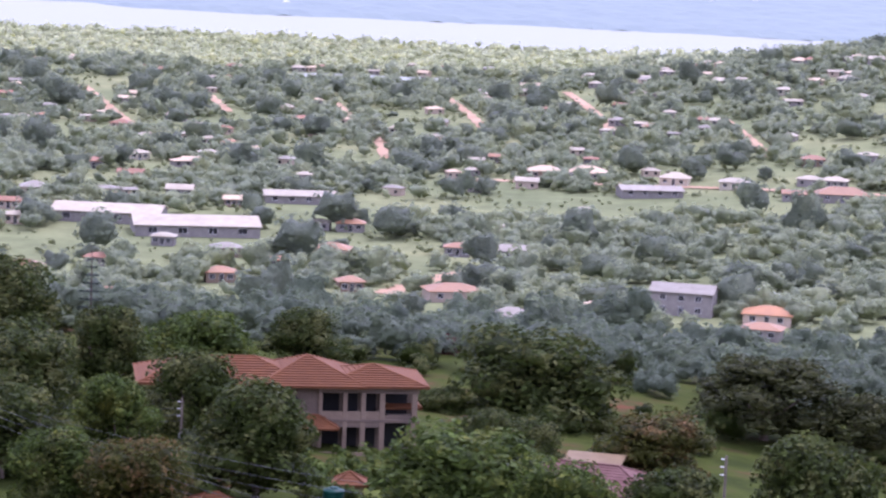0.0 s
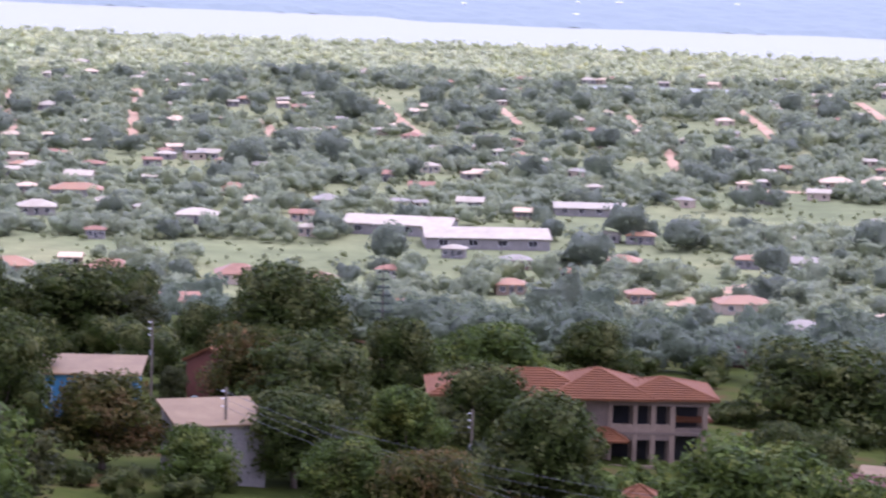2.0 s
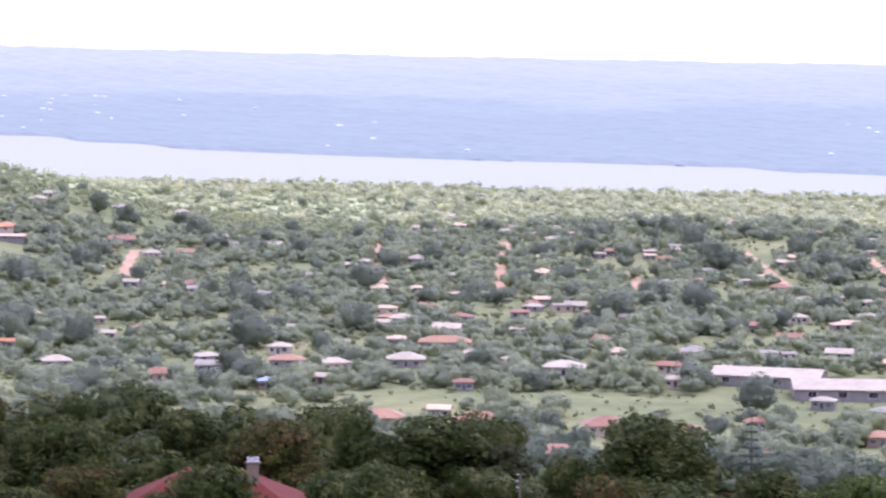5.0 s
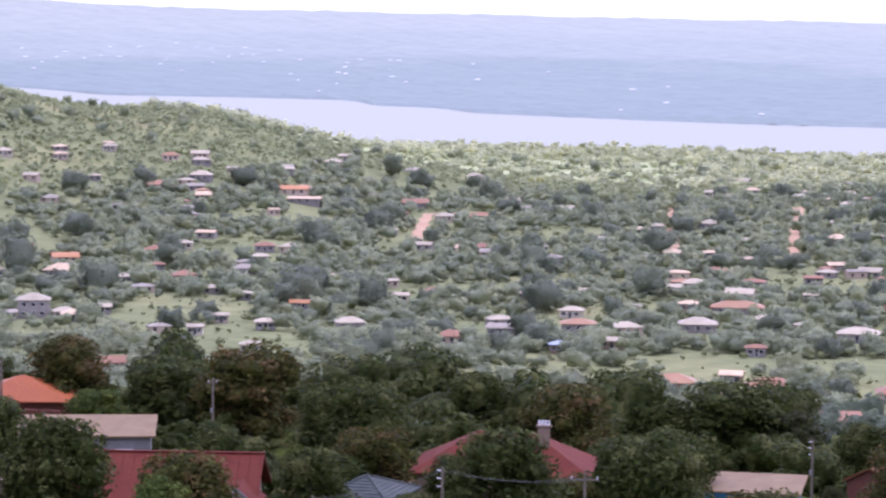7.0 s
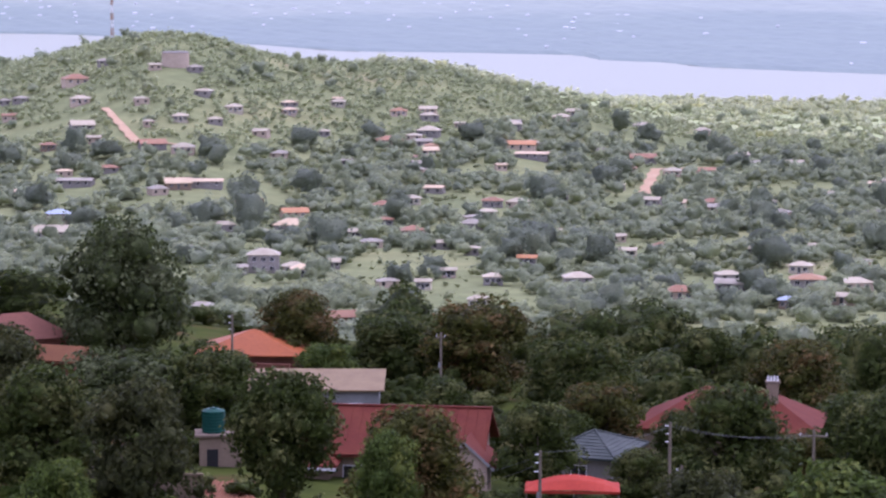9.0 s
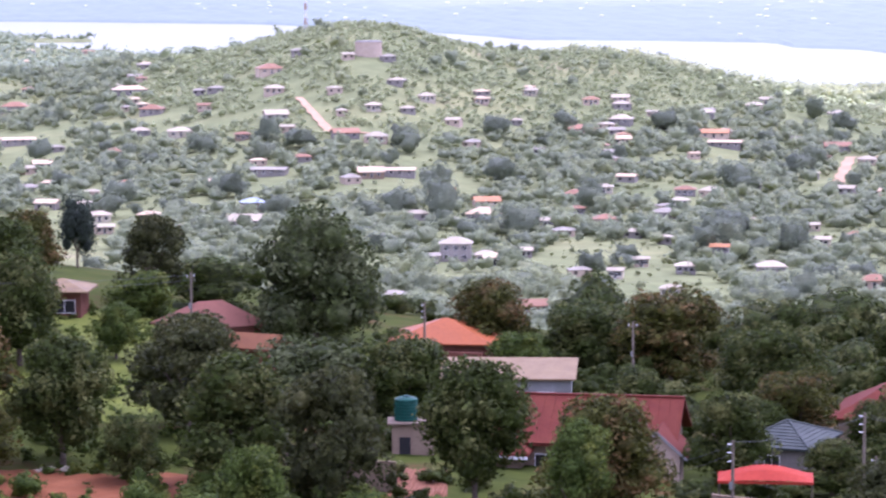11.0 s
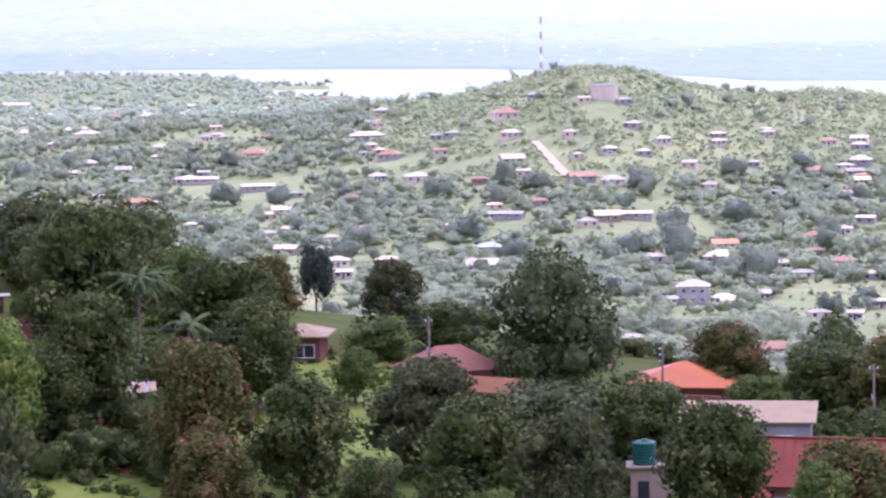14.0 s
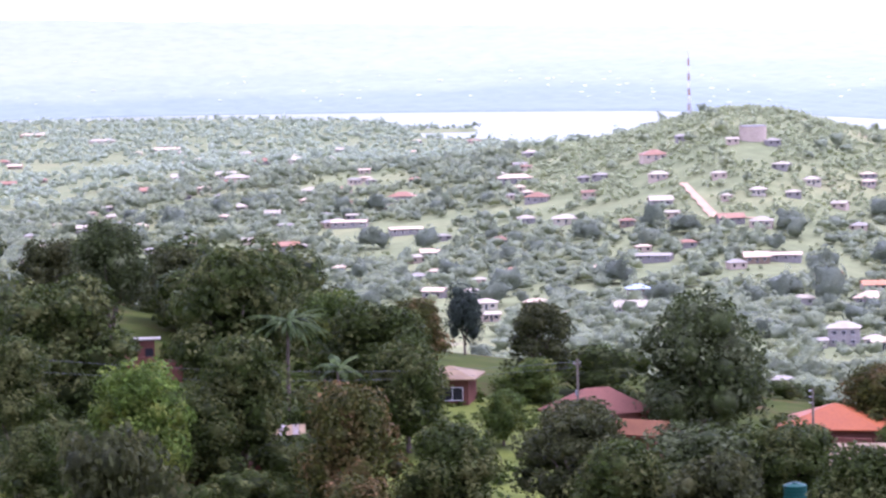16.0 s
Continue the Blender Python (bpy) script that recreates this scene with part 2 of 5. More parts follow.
def far_material():
    """The distance beyond the lake: bluish woods by the water and paler land behind, a backdrop that gives off the light of the hazy air."""
    m, N, L, b = node_material("far_land", 1.0)
    geo = N.new("ShaderNodeNewGeometry")
    st = N.new("ShaderNodeMapping")
    st.inputs["Scale"].default_value = (0.028, 0.028, 0.16)
    L.new(geo.outputs["Position"], st.inputs["Vector"])
    n1 = add(N, "TexNoise", Scale=1.0, Detail=8.0, Roughness=0.68)
    L.new(st.outputs[0], n1.inputs["Vector"])
    sep = N.new("ShaderNodeSeparateXYZ")
    L.new(geo.outputs["Position"], sep.inputs[0])
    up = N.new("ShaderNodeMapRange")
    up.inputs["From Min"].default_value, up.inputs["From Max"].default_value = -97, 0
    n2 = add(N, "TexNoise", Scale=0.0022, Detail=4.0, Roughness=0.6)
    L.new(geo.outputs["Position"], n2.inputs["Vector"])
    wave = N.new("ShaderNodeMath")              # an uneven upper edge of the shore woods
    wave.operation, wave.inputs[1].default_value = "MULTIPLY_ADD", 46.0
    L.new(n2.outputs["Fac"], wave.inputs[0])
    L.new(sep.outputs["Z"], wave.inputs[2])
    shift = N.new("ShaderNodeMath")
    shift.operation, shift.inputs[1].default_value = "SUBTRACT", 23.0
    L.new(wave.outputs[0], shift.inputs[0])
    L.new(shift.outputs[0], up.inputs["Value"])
    # haze painted into the emission: bluish by the water, paler with height
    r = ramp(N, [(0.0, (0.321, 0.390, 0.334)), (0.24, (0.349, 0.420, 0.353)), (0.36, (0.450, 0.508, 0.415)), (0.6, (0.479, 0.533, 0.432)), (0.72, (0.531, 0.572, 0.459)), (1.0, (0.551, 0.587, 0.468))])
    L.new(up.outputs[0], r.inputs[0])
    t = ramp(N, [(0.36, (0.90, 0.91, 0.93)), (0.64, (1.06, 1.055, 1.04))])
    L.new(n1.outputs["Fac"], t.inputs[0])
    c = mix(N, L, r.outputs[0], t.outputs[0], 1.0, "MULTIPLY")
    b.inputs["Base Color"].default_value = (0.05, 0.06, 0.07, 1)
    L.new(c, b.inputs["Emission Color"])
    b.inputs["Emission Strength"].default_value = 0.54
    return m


FAR_LAND = far_material()


def water_material():
    m, N, L, b = node_material("lake_water", 0.4)
    geo = N.new("ShaderNodeNewGeometry")
    b.inputs["Base Color"].default_value = (0.258, 0.270, 0.212, 1)
    b.inputs["Specular IOR Level"].default_value = 0.05
    n1 = add(N, "TexNoise", Scale=0.05, Detail=6.0, Roughness=0.7)
    L.new(geo.outputs["Position"], n1.inputs["Vector"])
    bp = add(N, "Bump", Strength=0.35, Distance=0.4)
    L.new(n1.outputs["Fac"], bp.inputs["Height"])
    L.new(bp.outputs[0], b.inputs["Normal"])
    return m


WATER = water_material()
WHITE_ROOF = sheeting("white_roof_sheet", (0.434, 0.383, 0.273), (0.345, 0.292, 0.203))
GREY_ROOF = sheeting("grey_roof_sheet", (0.309, 0.281, 0.223), (0.243, 0.213, 0.162))
RED_ROOF = sheeting("red_roof_sheet", (0.346, 0.199, 0.111), (0.286, 0.161, 0.091))
ORANGE_ROOF = sheeting("orange_roof_tiles", (0.436, 0.212, 0.094), (0.348, 0.175, 0.087))
PINK_ROOF = sheeting("faded_red_roof", (0.314, 0.166, 0.098), (0.237, 0.124, 0.074))
TAN_ROOF = sheeting("tan_roof_sheet", (0.567, 0.442, 0.281), (0.473, 0.350, 0.221))
CREAM_WALL = surface("cream_plaster", (0.480, 0.390, 0.302), (0.400, 0.320, 0.245), 0.4, 0.9, random_tint=0.15)
WHITE_WALL = surface("white_plaster", (0.465, 0.417, 0.313), (0.387, 0.346, 0.258), 0.4, 0.9, random_tint=0.1)
BRICK_WALL = surface("red_brick_wall", (0.178, 0.074, 0.050), (0.139, 0.059, 0.042), 1.2, 0.9, 0.4, random_tint=0.15)
GREY_WALL = surface("grey_cement", (0.272, 0.250, 0.223), (0.208, 0.191, 0.173), 0.5, 0.9, random_tint=0.12)
# near-black stands in for glazing and for the shade inside open doorways
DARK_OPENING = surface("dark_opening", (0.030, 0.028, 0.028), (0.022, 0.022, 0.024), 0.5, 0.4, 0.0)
TERRACOTTA = surface("terracotta_tiles", (0.166, 0.069, 0.028), (0.129, 0.053, 0.024), 0.8, 0.75, 0.3, 10.0)
MAROON = surface("maroon_roof_sheet", (0.100, 0.021, 0.014), (0.122, 0.031, 0.017), 0.5, 0.8, 0.1)
BRIGHT_ORANGE = surface("orange_painted_roof", (0.299, 0.087, 0.028), (0.252, 0.074, 0.026), 0.3, 0.55, 0.1)
CREAM_SHEET = surface("cream_weathered_sheet", (0.214, 0.148, 0.076), (0.164, 0.108, 0.056), 0.5, 0.6, 0.1)
CHARCOAL = surface("charcoal_roof_tiles", (0.040, 0.048, 0.044), (0.061, 0.070, 0.062), 0.6, 0.6, 0.3)
BROWN_TILES = surface("brown_streaked_tiles", (0.128, 0.064, 0.053), (0.180, 0.098, 0.083), 0.9, 0.8, 0.3)
RAW_PLASTER = surface("raw_cement_plaster", (0.195, 0.146, 0.104), (0.143, 0.110, 0.085), 0.5, 0.95, 0.3)
BEIGE = surface("beige_plaster", (0.252, 0.188, 0.130), (0.208, 0.152, 0.105), 0.5, 0.9, 0.2)
SKY_BLUE = surface("blue_paint", (0.060, 0.192, 0.300), (0.048, 0.156, 0.252), 0.6, 0.8, 0.1)
FADED_BLUE = surface("faded_blue_sheet", (0.30, 0.36, 0.42), (0.36, 0.40, 0.43), 0.6, 0.7, 0.1)
PALE_GREY = surface("pale_grey_plaster", (0.234, 0.236, 0.223), (0.183, 0.185, 0.173), 0.6, 0.9, 0.1)
GREEN_PLASTIC = surface("green_plastic", (0.004, 0.040, 0.028), (0.006, 0.053, 0.038), 0.8, 0.4, 0.05)
RED_CANVAS = surface("red_canvas", (0.321, 0.040, 0.020), (0.268, 0.031, 0.017), 0.6, 0.7, 0.1)
POLE_WOOD = surface("weathered_pole", (0.182, 0.152, 0.112), (0.129, 0.106, 0.078), 1.5, 0.9, 0.3)
WIRE = surface("wire", (0.10, 0.10, 0.10), (0.14, 0.14, 0.14), 1.0, 0.5, 0.0)
WHITE_PAINT = surface("white_paint", (0.75, 0.74, 0.72), (0.62, 0.60, 0.58), 1.0, 0.6, 0.1)
FADED_RED = surface("faded_maroon_roof", (0.190, 0.081, 0.056), (0.147, 0.064, 0.045), 0.5, 0.85, 0.1)
YARD = surface("pink_paving", (0.200, 0.086, 0.046), (0.155, 0.065, 0.036), 0.7, 0.9, 0.2)
PORCH_CREAM = surface("cream_porch_plaster", (0.40, 0.305, 0.235), (0.33, 0.25, 0.19), 0.5, 0.9, 0.2)
BLUE_PLASTIC = surface("blue_tarpaulin", (0.03, 0.14, 0.42), (0.025, 0.10, 0.33), 1.0, 0.5, 0.1)
FAR_ROOFS = surface("far_roofs", (0.564, 0.570, 0.566), (0.461, 0.467, 0.478), 0.01, 0.8, 0.0)
# ---- builders ----
def P(az, d, up=0.0):
    """A place by degrees left of straight ahead, metres from the lookout and metres above the ground."""
    a = radians(az)
    x, y = -d * math.sin(a), d * math.cos(a)
    return Vector((x, y, float(height(x, y)) + up))


def mesh_of(name, verts, faces, material):
    me = bpy.data.meshes.new(name)
    me.from_pydata([tuple(v) for v in verts], [], faces)
    me.materials.append(material)
    return me


def quads_mesh(name, v, material, core=None):
    """A mesh of loose leaves from an array (n, corners, 3), and of joined inner triangles (vertices, faces)."""
    v = np.asarray(v, np.float32)
    n, s = v.shape[:2]
    co, idx, m = v.reshape(-1, 3), np.arange(s * n, dtype=np.int32), 0
    if core is not None:
        m = len(core[1])
        idx = np.concatenate([idx, (np.asarray(core[1]).ravel() + s * n).astype(np.int32)])
        co = np.concatenate([co, np.asarray(core[0], np.float32)])
    me = bpy.data.meshes.new(name)
    me.vertices.add(len(co))
    me.vertices.foreach_set("co", co.ravel())
    me.loops.add(len(idx))
    me.loops.foreach_set("vertex_index", idx)
    me.polygons.add(n + m)
    me.polygons.foreach_set("loop_start", np.concatenate([np.arange(n) * s, s * n + np.arange(m) * 3]).astype(np.int32))
    me.polygons.foreach_set("use_smooth", np.concatenate([np.zeros(n, bool), np.ones(m, bool)]))
    me.update(calc_edges=True)
    me.materials.append(material)
    return me


def part(name, bm, material, parent, label=""):
    me = bpy.data.meshes.new(name)
    bm.to_mesh(me)
    bm.free()
    me.materials.append(material)
    ob = new(name, me)
    ob.parent = parent
    return tagged(ob, label)


def part_of(name, me, parent, m=None, label=""):
    ob = new(name, me)
    ob.parent = parent
    if m is not None:
        ob.matrix_basis = m
    return tagged(ob, label)


def thing(name, place, turn=0.0, label="", category="", group="", kind=""):
    ob = new(name)
    ob.empty_display_size = 0.5
    ob.matrix_basis = pose(*place, 0, 0, turn)
    return tagged(ob, label, category, group, kind)


def box(bm, x0, x1, y0, y1, z0, z1, bevel=0.0):
    r = bmesh.ops.create_cube(bm, size=1.0, matrix=Matrix.Translation(((x0 + x1) / 2, (y0 + y1) / 2, (z0 + z1) / 2)) @ Matrix.Diagonal((x1 - x0, y1 - y0, z1 - z0, 1)))
    if bevel:
        es = list({e for v in r["verts"] for e in v.link_edges})
        bmesh.ops.bevel(bm, geom=es, offset=bevel, segments=1, affect="EDGES")
    return bm


def boxed(*dims, bevel=0.0):
    return box(bmesh.new(), *dims, bevel=bevel)


def tube(bm, a, b, r0, r1, sides=8):
    a, b = Vector(a), Vector(b)
    q = (b - a).to_track_quat("Z", "Y").to_matrix().to_4x4()
    bmesh.ops.create_cone(bm, cap_ends=True, segments=sides, radius1=r0, radius2=r1, depth=(b - a).length, matrix=Matrix.Translation((a + b) / 2) @ q)
    return bm


def poly(bm, *points):
    bm.faces.new([bm.verts.new(p) for p in points])
    return bm


def weld(bm):
    bmesh.ops.remove_doubles(bm, verts=bm.verts, dist=0.002)
    return bm


# ---- ground, lake, far land ----
def polar_sheet(name, azs, rads, material, lift=0.0):
    A, D = np.meshgrid(np.radians(azs), rads, indexing="ij")
    X, Y = -D * np.sin(A), D * np.cos(A)
    Z = height(X, Y) + lift
    n, m = A.shape
    i = np.arange((n - 1) * (m - 1))
    a = (i // (m - 1)) * m + i % (m - 1)
    me = bpy.data.meshes.new(name)
    co = np.stack([X, Y, Z], -1).reshape(-1, 3)
    me.from_pydata(co.tolist(), [], np.stack([a, a + m, a + m + 1, a + 1], -1).tolist())
    me.materials.append(material)
    me.polygons.foreach_set("use_smooth", np.ones(len(me.polygons), bool))
    ob = new(name, me)
    return ob


VIEW = np.linspace(-22, 62, 330)
ROUND = np.concatenate([VIEW, np.linspace(62, 338, 70)[1:]])
RINGS = np.concatenate([np.linspace(0.5, 180, 30), np.linspace(186, 640, 90), np.linspace(650, 2100, 170), np.linspace(2115, 4950, 150)])
ground = polar_sheet("ground", ROUND, RINGS, OPEN_GROUND)
tagged(ground, "green hillside and wooded valley plain with bare red earth", "ground", kind="structure")


def lake():
    az = np.linspace(-30, 70, 120)
    rows = []
    for a in az:
        s, c = math.sin(radians(a)), math.cos(radians(a))
        for u in np.linspace(0, 1, 5):
            d = near_shore(a) - 15 + (far_shore(a) + 60 - near_shore(a)) * u
            rows.append((-d * s, d * c, LAKE))
    faces = [(i * 5 + j, i * 5 + j + 1, (i + 1) * 5 + j + 1, (i + 1) * 5 + j) for i in range(119) for j in range(4)]
    ob = new("water", mesh_of("water", rows, faces, WATER))
    tagged(ob, "calm pale grey lake below wooded shores", "lake", kind="structure")


lake()


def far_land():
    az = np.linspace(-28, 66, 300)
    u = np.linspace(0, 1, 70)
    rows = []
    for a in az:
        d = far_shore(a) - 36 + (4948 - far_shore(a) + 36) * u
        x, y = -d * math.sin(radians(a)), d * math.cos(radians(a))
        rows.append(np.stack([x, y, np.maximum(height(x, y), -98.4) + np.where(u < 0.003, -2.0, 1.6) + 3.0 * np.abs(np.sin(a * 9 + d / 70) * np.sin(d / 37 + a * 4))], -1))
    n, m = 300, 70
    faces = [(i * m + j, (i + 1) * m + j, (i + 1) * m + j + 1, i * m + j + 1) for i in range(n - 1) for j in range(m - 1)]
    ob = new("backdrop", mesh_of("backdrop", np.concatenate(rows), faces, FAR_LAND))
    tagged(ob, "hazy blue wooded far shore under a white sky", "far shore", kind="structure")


far_land()


# ---- trees ----
def crown_arrays(rng, lumps, leaf_n, leaf, lean=0.55, kind="round"):
    """Leaf clumps (n, 4, 3) and an inner body of a crown 1 wide and 1 high, standing on z = 0."""
    cs, rs = [], []
    for i in range(lumps):
        if kind == "slim":
            z = rng.uniform(0.1, 0.92)
            r = 0.22 * (1 - 0.5 * abs(z - 0.45))
            a = rng.uniform(0, 6.283)
            cs.append((0.22 * math.cos(a), 0.22 * math.sin(a), z)), rs.append(r)
            continue
        a, u = rng.uniform(0, 6.283), rng.uniform(0, 1) ** 0.6
        z = rng.uniform(0.16, 0.86)
        wide = math.sqrt(max(0.05, 1 - ((z - 0.42) / 0.58) ** 2)) if kind != "cone" else 1.05 - z
        r = rng.uniform(0.11, 0.21) * (0.75 if kind == "airy" else 1.0)
        q = max(0.02, 0.5 * wide - r * 0.85) * u
        cs.append((q * math.cos(a), q * math.sin(a), min(z, 1 - r * 0.9))), rs.append(r)
    cs, rs = np.array(cs), np.array(rs)
    k = rng.choice(lumps, leaf_n, p=rs ** 2 / (rs ** 2).sum())
    n = rng.normal(size=(leaf_n, 3))
    n[:, 2] += 0.35
    n /= np.linalg.norm(n, axis=1)[:, None]
    p = cs[k] + n * rs[k][:, None] * rng.uniform(0.80, 1.12, leaf_n)[:, None]
    keep = p[:, 2] > 0.02
    p, n = p[keep], n[keep]
    f = n + rng.normal(size=n.shape) * lean
    f /= np.linalg.norm(f, axis=1)[:, None]
    t = np.cross(f, rng.normal(size=f.shape))
    t /= np.linalg.norm(t, axis=1)[:, None]
    b = np.cross(f, t)
    s = (leaf * rng.uniform(0.6, 1.35, len(p)))[:, None]
    dr = np.array([0, 0, 1.0]) * s * 0.35
    quads = np.stack([p - t * s, p - b * s * 0.6, p + t * s - dr, p + b * s * 0.6], 1)
    bm = bmesh.new()
    bmesh.ops.create_icosphere(bm, subdivisions=1, radius=1.0)
    bv = np.array([v.co[:] for v in bm.verts])
    bf = np.array([[v.index for v in fc.verts] for fc in bm.faces])
    bm.free()
    cv = np.concatenate([bv * r * 0.55 + c for c, r in zip(cs, rs)])
    return quads, (cv, np.concatenate([bf + len(bv) * i for i in range(lumps)]))


def canopy_form(rng, lumps, leaf_n, leaf, fine):
    """A small tree's crown 1 wide and 1 high: one closed skin over its rounded lumps, with loose leaf sprays on it."""
    mid = np.array([0, 0, 0.40])
    cs, rs = [], []
    for i in range(lumps):
        a, z = i * 2.4 + rng.uniform(-0.5, 0.5), rng.uniform(0.18, 0.80)
        wide = math.sqrt(max(0.04, 1 - ((z - 0.36) / 0.64) ** 2))
        r = rng.uniform(0.13, 0.23)
        q = max(0.03, 0.52 * wide - r * 0.8) * rng.uniform(0.75, 1.1)
        cs.append((q * math.cos(a), q * math.sin(a), z)), rs.append(r)
    cs, rs = np.array(cs) - mid, np.array(rs)

    def skin(u):
        """How far the crown reaches from its middle along the directions u, and the lump that is met there."""
        along = u @ cs.T
        disc = rs ** 2 - (cs ** 2).sum(1) + along ** 2
        reach = np.where(disc > 0, along + np.sqrt(np.maximum(disc, 0)), 0.22)
        return reach.max(1), reach.argmax(1)
    bm = bmesh.new()
    bmesh.ops.create_icosphere(bm, subdivisions=fine, radius=1.0)
    bv = np.array([v.co[:] for v in bm.verts])
    bf = np.array([[v.index for v in f.verts] for f in bm.faces])
    bm.free()
    bv /= np.linalg.norm(bv, axis=1)[:, None]
    hull = bv * (skin(bv)[0] * rng.uniform(0.80, 1.0, len(bv)))[:, None] + mid
    hull[:, 2] = np.maximum(hull[:, 2], 0.03)
    u = rng.normal(size=(leaf_n, 3)) + (0, 0, 0.5)
    u /= np.linalg.norm(u, axis=1)[:, None]
    far, k = skin(u)
    p = u * (far * rng.uniform(0.97, 1.08, leaf_n))[:, None]
    n = p - cs[k]
    n = n / np.linalg.norm(n, axis=1)[:, None] + rng.normal(size=n.shape) * 0.16
    t = np.cross(n, rng.normal(size=n.shape))
    t /= np.linalg.norm(t, axis=1)[:, None]
    w = np.cross(n, t)
    w /= np.linalg.norm(w, axis=1)[:, None]
    size = (leaf * rng.uniform(0.6, 1.3, leaf_n))[:, None]
    p = p + mid
    p[:, 2] = np.maximum(p[:, 2], 0.05)
    return np.stack([p - t * size - w * size * 0.5, p + t * size - w * size * 0.3, p + w * size * 0.9], 1), (hull, bf)


def trunk_mesh(name, seed, h=0.45):
    rng = np.random.default_rng(seed)
    bm = bmesh.new()
    tube(bm, (0, 0, -0.06), (0.01, 0, h * 0.5), 0.035, 0.026, 9)
    for i in range(5):
        a = i * 1.257 + rng.uniform(-0.3, 0.3)
        tube(bm, (0.01, 0, h * (0.36 + 0.04 * i)), (0.24 * math.cos(a), 0.24 * math.sin(a), h + rng.uniform(0.05, 0.25)), 0.020, 0.007, 6)
    me = bpy.data.meshes.new(name)
    bm.to_mesh(me)
    bm.free()
    me.materials.append(BARK)
    return me


KINDS = {}
for kind, mat, lumps, n, leaf, lean, form in (
        ("mango", MANGO, 40, 9200, 0.0215, 0.45, "round"), ("rusty", RUSTY, 40, 9200, 0.0215, 0.45, "round"),
        ("fresh", FRESH, 36, 7600, 0.0225, 0.5, "round"), ("russet", RUSSET, 36, 5600, 0.0260, 0.65, "round"), ("lime", LIME, 36, 7600, 0.0225, 0.5, "round"),
        ("airy", AIRY, 54, 6800, 0.0207, 0.9, "airy"), ("laurel", LAUREL, 50, 9200, 0.0205, 0.55, "round"), ("slim", SLIM, 30, 5200, 0.021, 0.75, "slim")):
    KINDS[kind] = []
    for v in range(4 if kind == "mango" else 2):
        rng = np.random.default_rng(len(kind) * 31 + v * 7 + lumps)
        q, t = crown_arrays(rng, lumps, n, leaf, lean, form)
        KINDS[kind].append(quads_mesh("crown", q, mat, t))
TRUNKS = [trunk_mesh("trunk", s) for s in (3, 8)]
LABELS = {"mango": "dense dark green mango tree on the hillside", "rusty": "dark mango tree flushed with rusty young leaves",
          "fresh": "fresh green leafy tree among the houses", "russet": "tree with dark russet red foliage", "lime": "bright yellow-green tree on the slope",
          "airy": "dull olive tree with loose feathery crown", "laurel": "tall grey-green tree with a full crown",
          "slim": "slim dark cypress-like tree standing alone"}
TREES = random.Random(5)


def tree(az, d, h, w, kind):
    root = thing("tree", P(az, d), TREES.uniform(0, 360), LABELS[kind], "tree", "trees among the houses")
    tall = min(h * 0.93, 1.22 * w if kind != "slim" else h)
    tall = h * 0.95 if kind == "airy" else max(tall, 0.72 * w)              # wide crowns hang down to the undergrowth
    part_of("crown", TREES.choice(KINDS[kind]), root, Matrix.LocRotScale((0, 0, h - tall), None, (w * 1.24, w * 1.24, tall * 1.04)))
    part_of("trunk", TREES.choice(TRUNKS), root, Matrix.LocRotScale((0, 0, 0), None, (max(w, h * 0.6), max(w, h * 0.6), h)))



def frond(bm, base, a, rise, length, droop, width, n=9):
    """A drooping palm frond of paired leaflets."""
    prev = None
    for i in range(n + 1):
        t = i / n
        p = Vector(base) + Vector((math.cos(a) * length * t, math.sin(a) * length * t, rise * t - droop * t * t))
        if prev is not None:
            s = Vector((-math.sin(a), math.cos(a), 0)) * width * math.sin(math.pi * (0.12 + 0.86 * t))
            for q in (-1, 1):
                poly(bm, prev, p, p + s * q - Vector((0, 0, width * 0.45)), prev + s * q * 0.8 - Vector((0, 0, width * 0.4)))
        prev = p


def palm(az, d, h, length, label, fronds=15, width=0.42):
    root = thing("palm", P(az, d), 0, label, "palm")
    bm = bmesh.new()
    tube(bm, (0, 0, -0.5), (0.2, 0, h), 0.2, 0.14, 9)
    part("trunk", bm, BARK, root)
    r = random.Random(int(az * 10))
    for i in range(fronds):
        bm = bmesh.new()
        frond(bm, (0.2, 0, h), i * 2.4 + r.uniform(-0.2, 0.2), r.uniform(0.4, 2.6), length * r.uniform(0.8, 1.1), r.uniform(1.2, 3.2), width)
        part("frond", bm, PALM, root)


def tiered_conifer(az, d, h):
    root = thing("conifer", P(az, d), 0, "dark tiered conifer with level whorls of branches", "tree")
    bm = bmesh.new()
    tube(bm, (0, 0, -0.5), (0, 0, h), 0.18, 0.04, 8)
    part("trunk", bm, BARK, root)
    r = random.Random(3)
    for k in range(9):
        z, s = h * (0.34 + 0.072 * k), 1.9 * (1 - 0.085 * k)
        bm = bmesh.new()
        for i in range(9):
            frond(bm, (0, 0, z), i * 0.698 + r.uniform(-0.2, 0.2), 0.25, s * r.uniform(0.8, 1.1), 0.15, 0.22, 5)
        part("whorl", bm, SLIM, root)




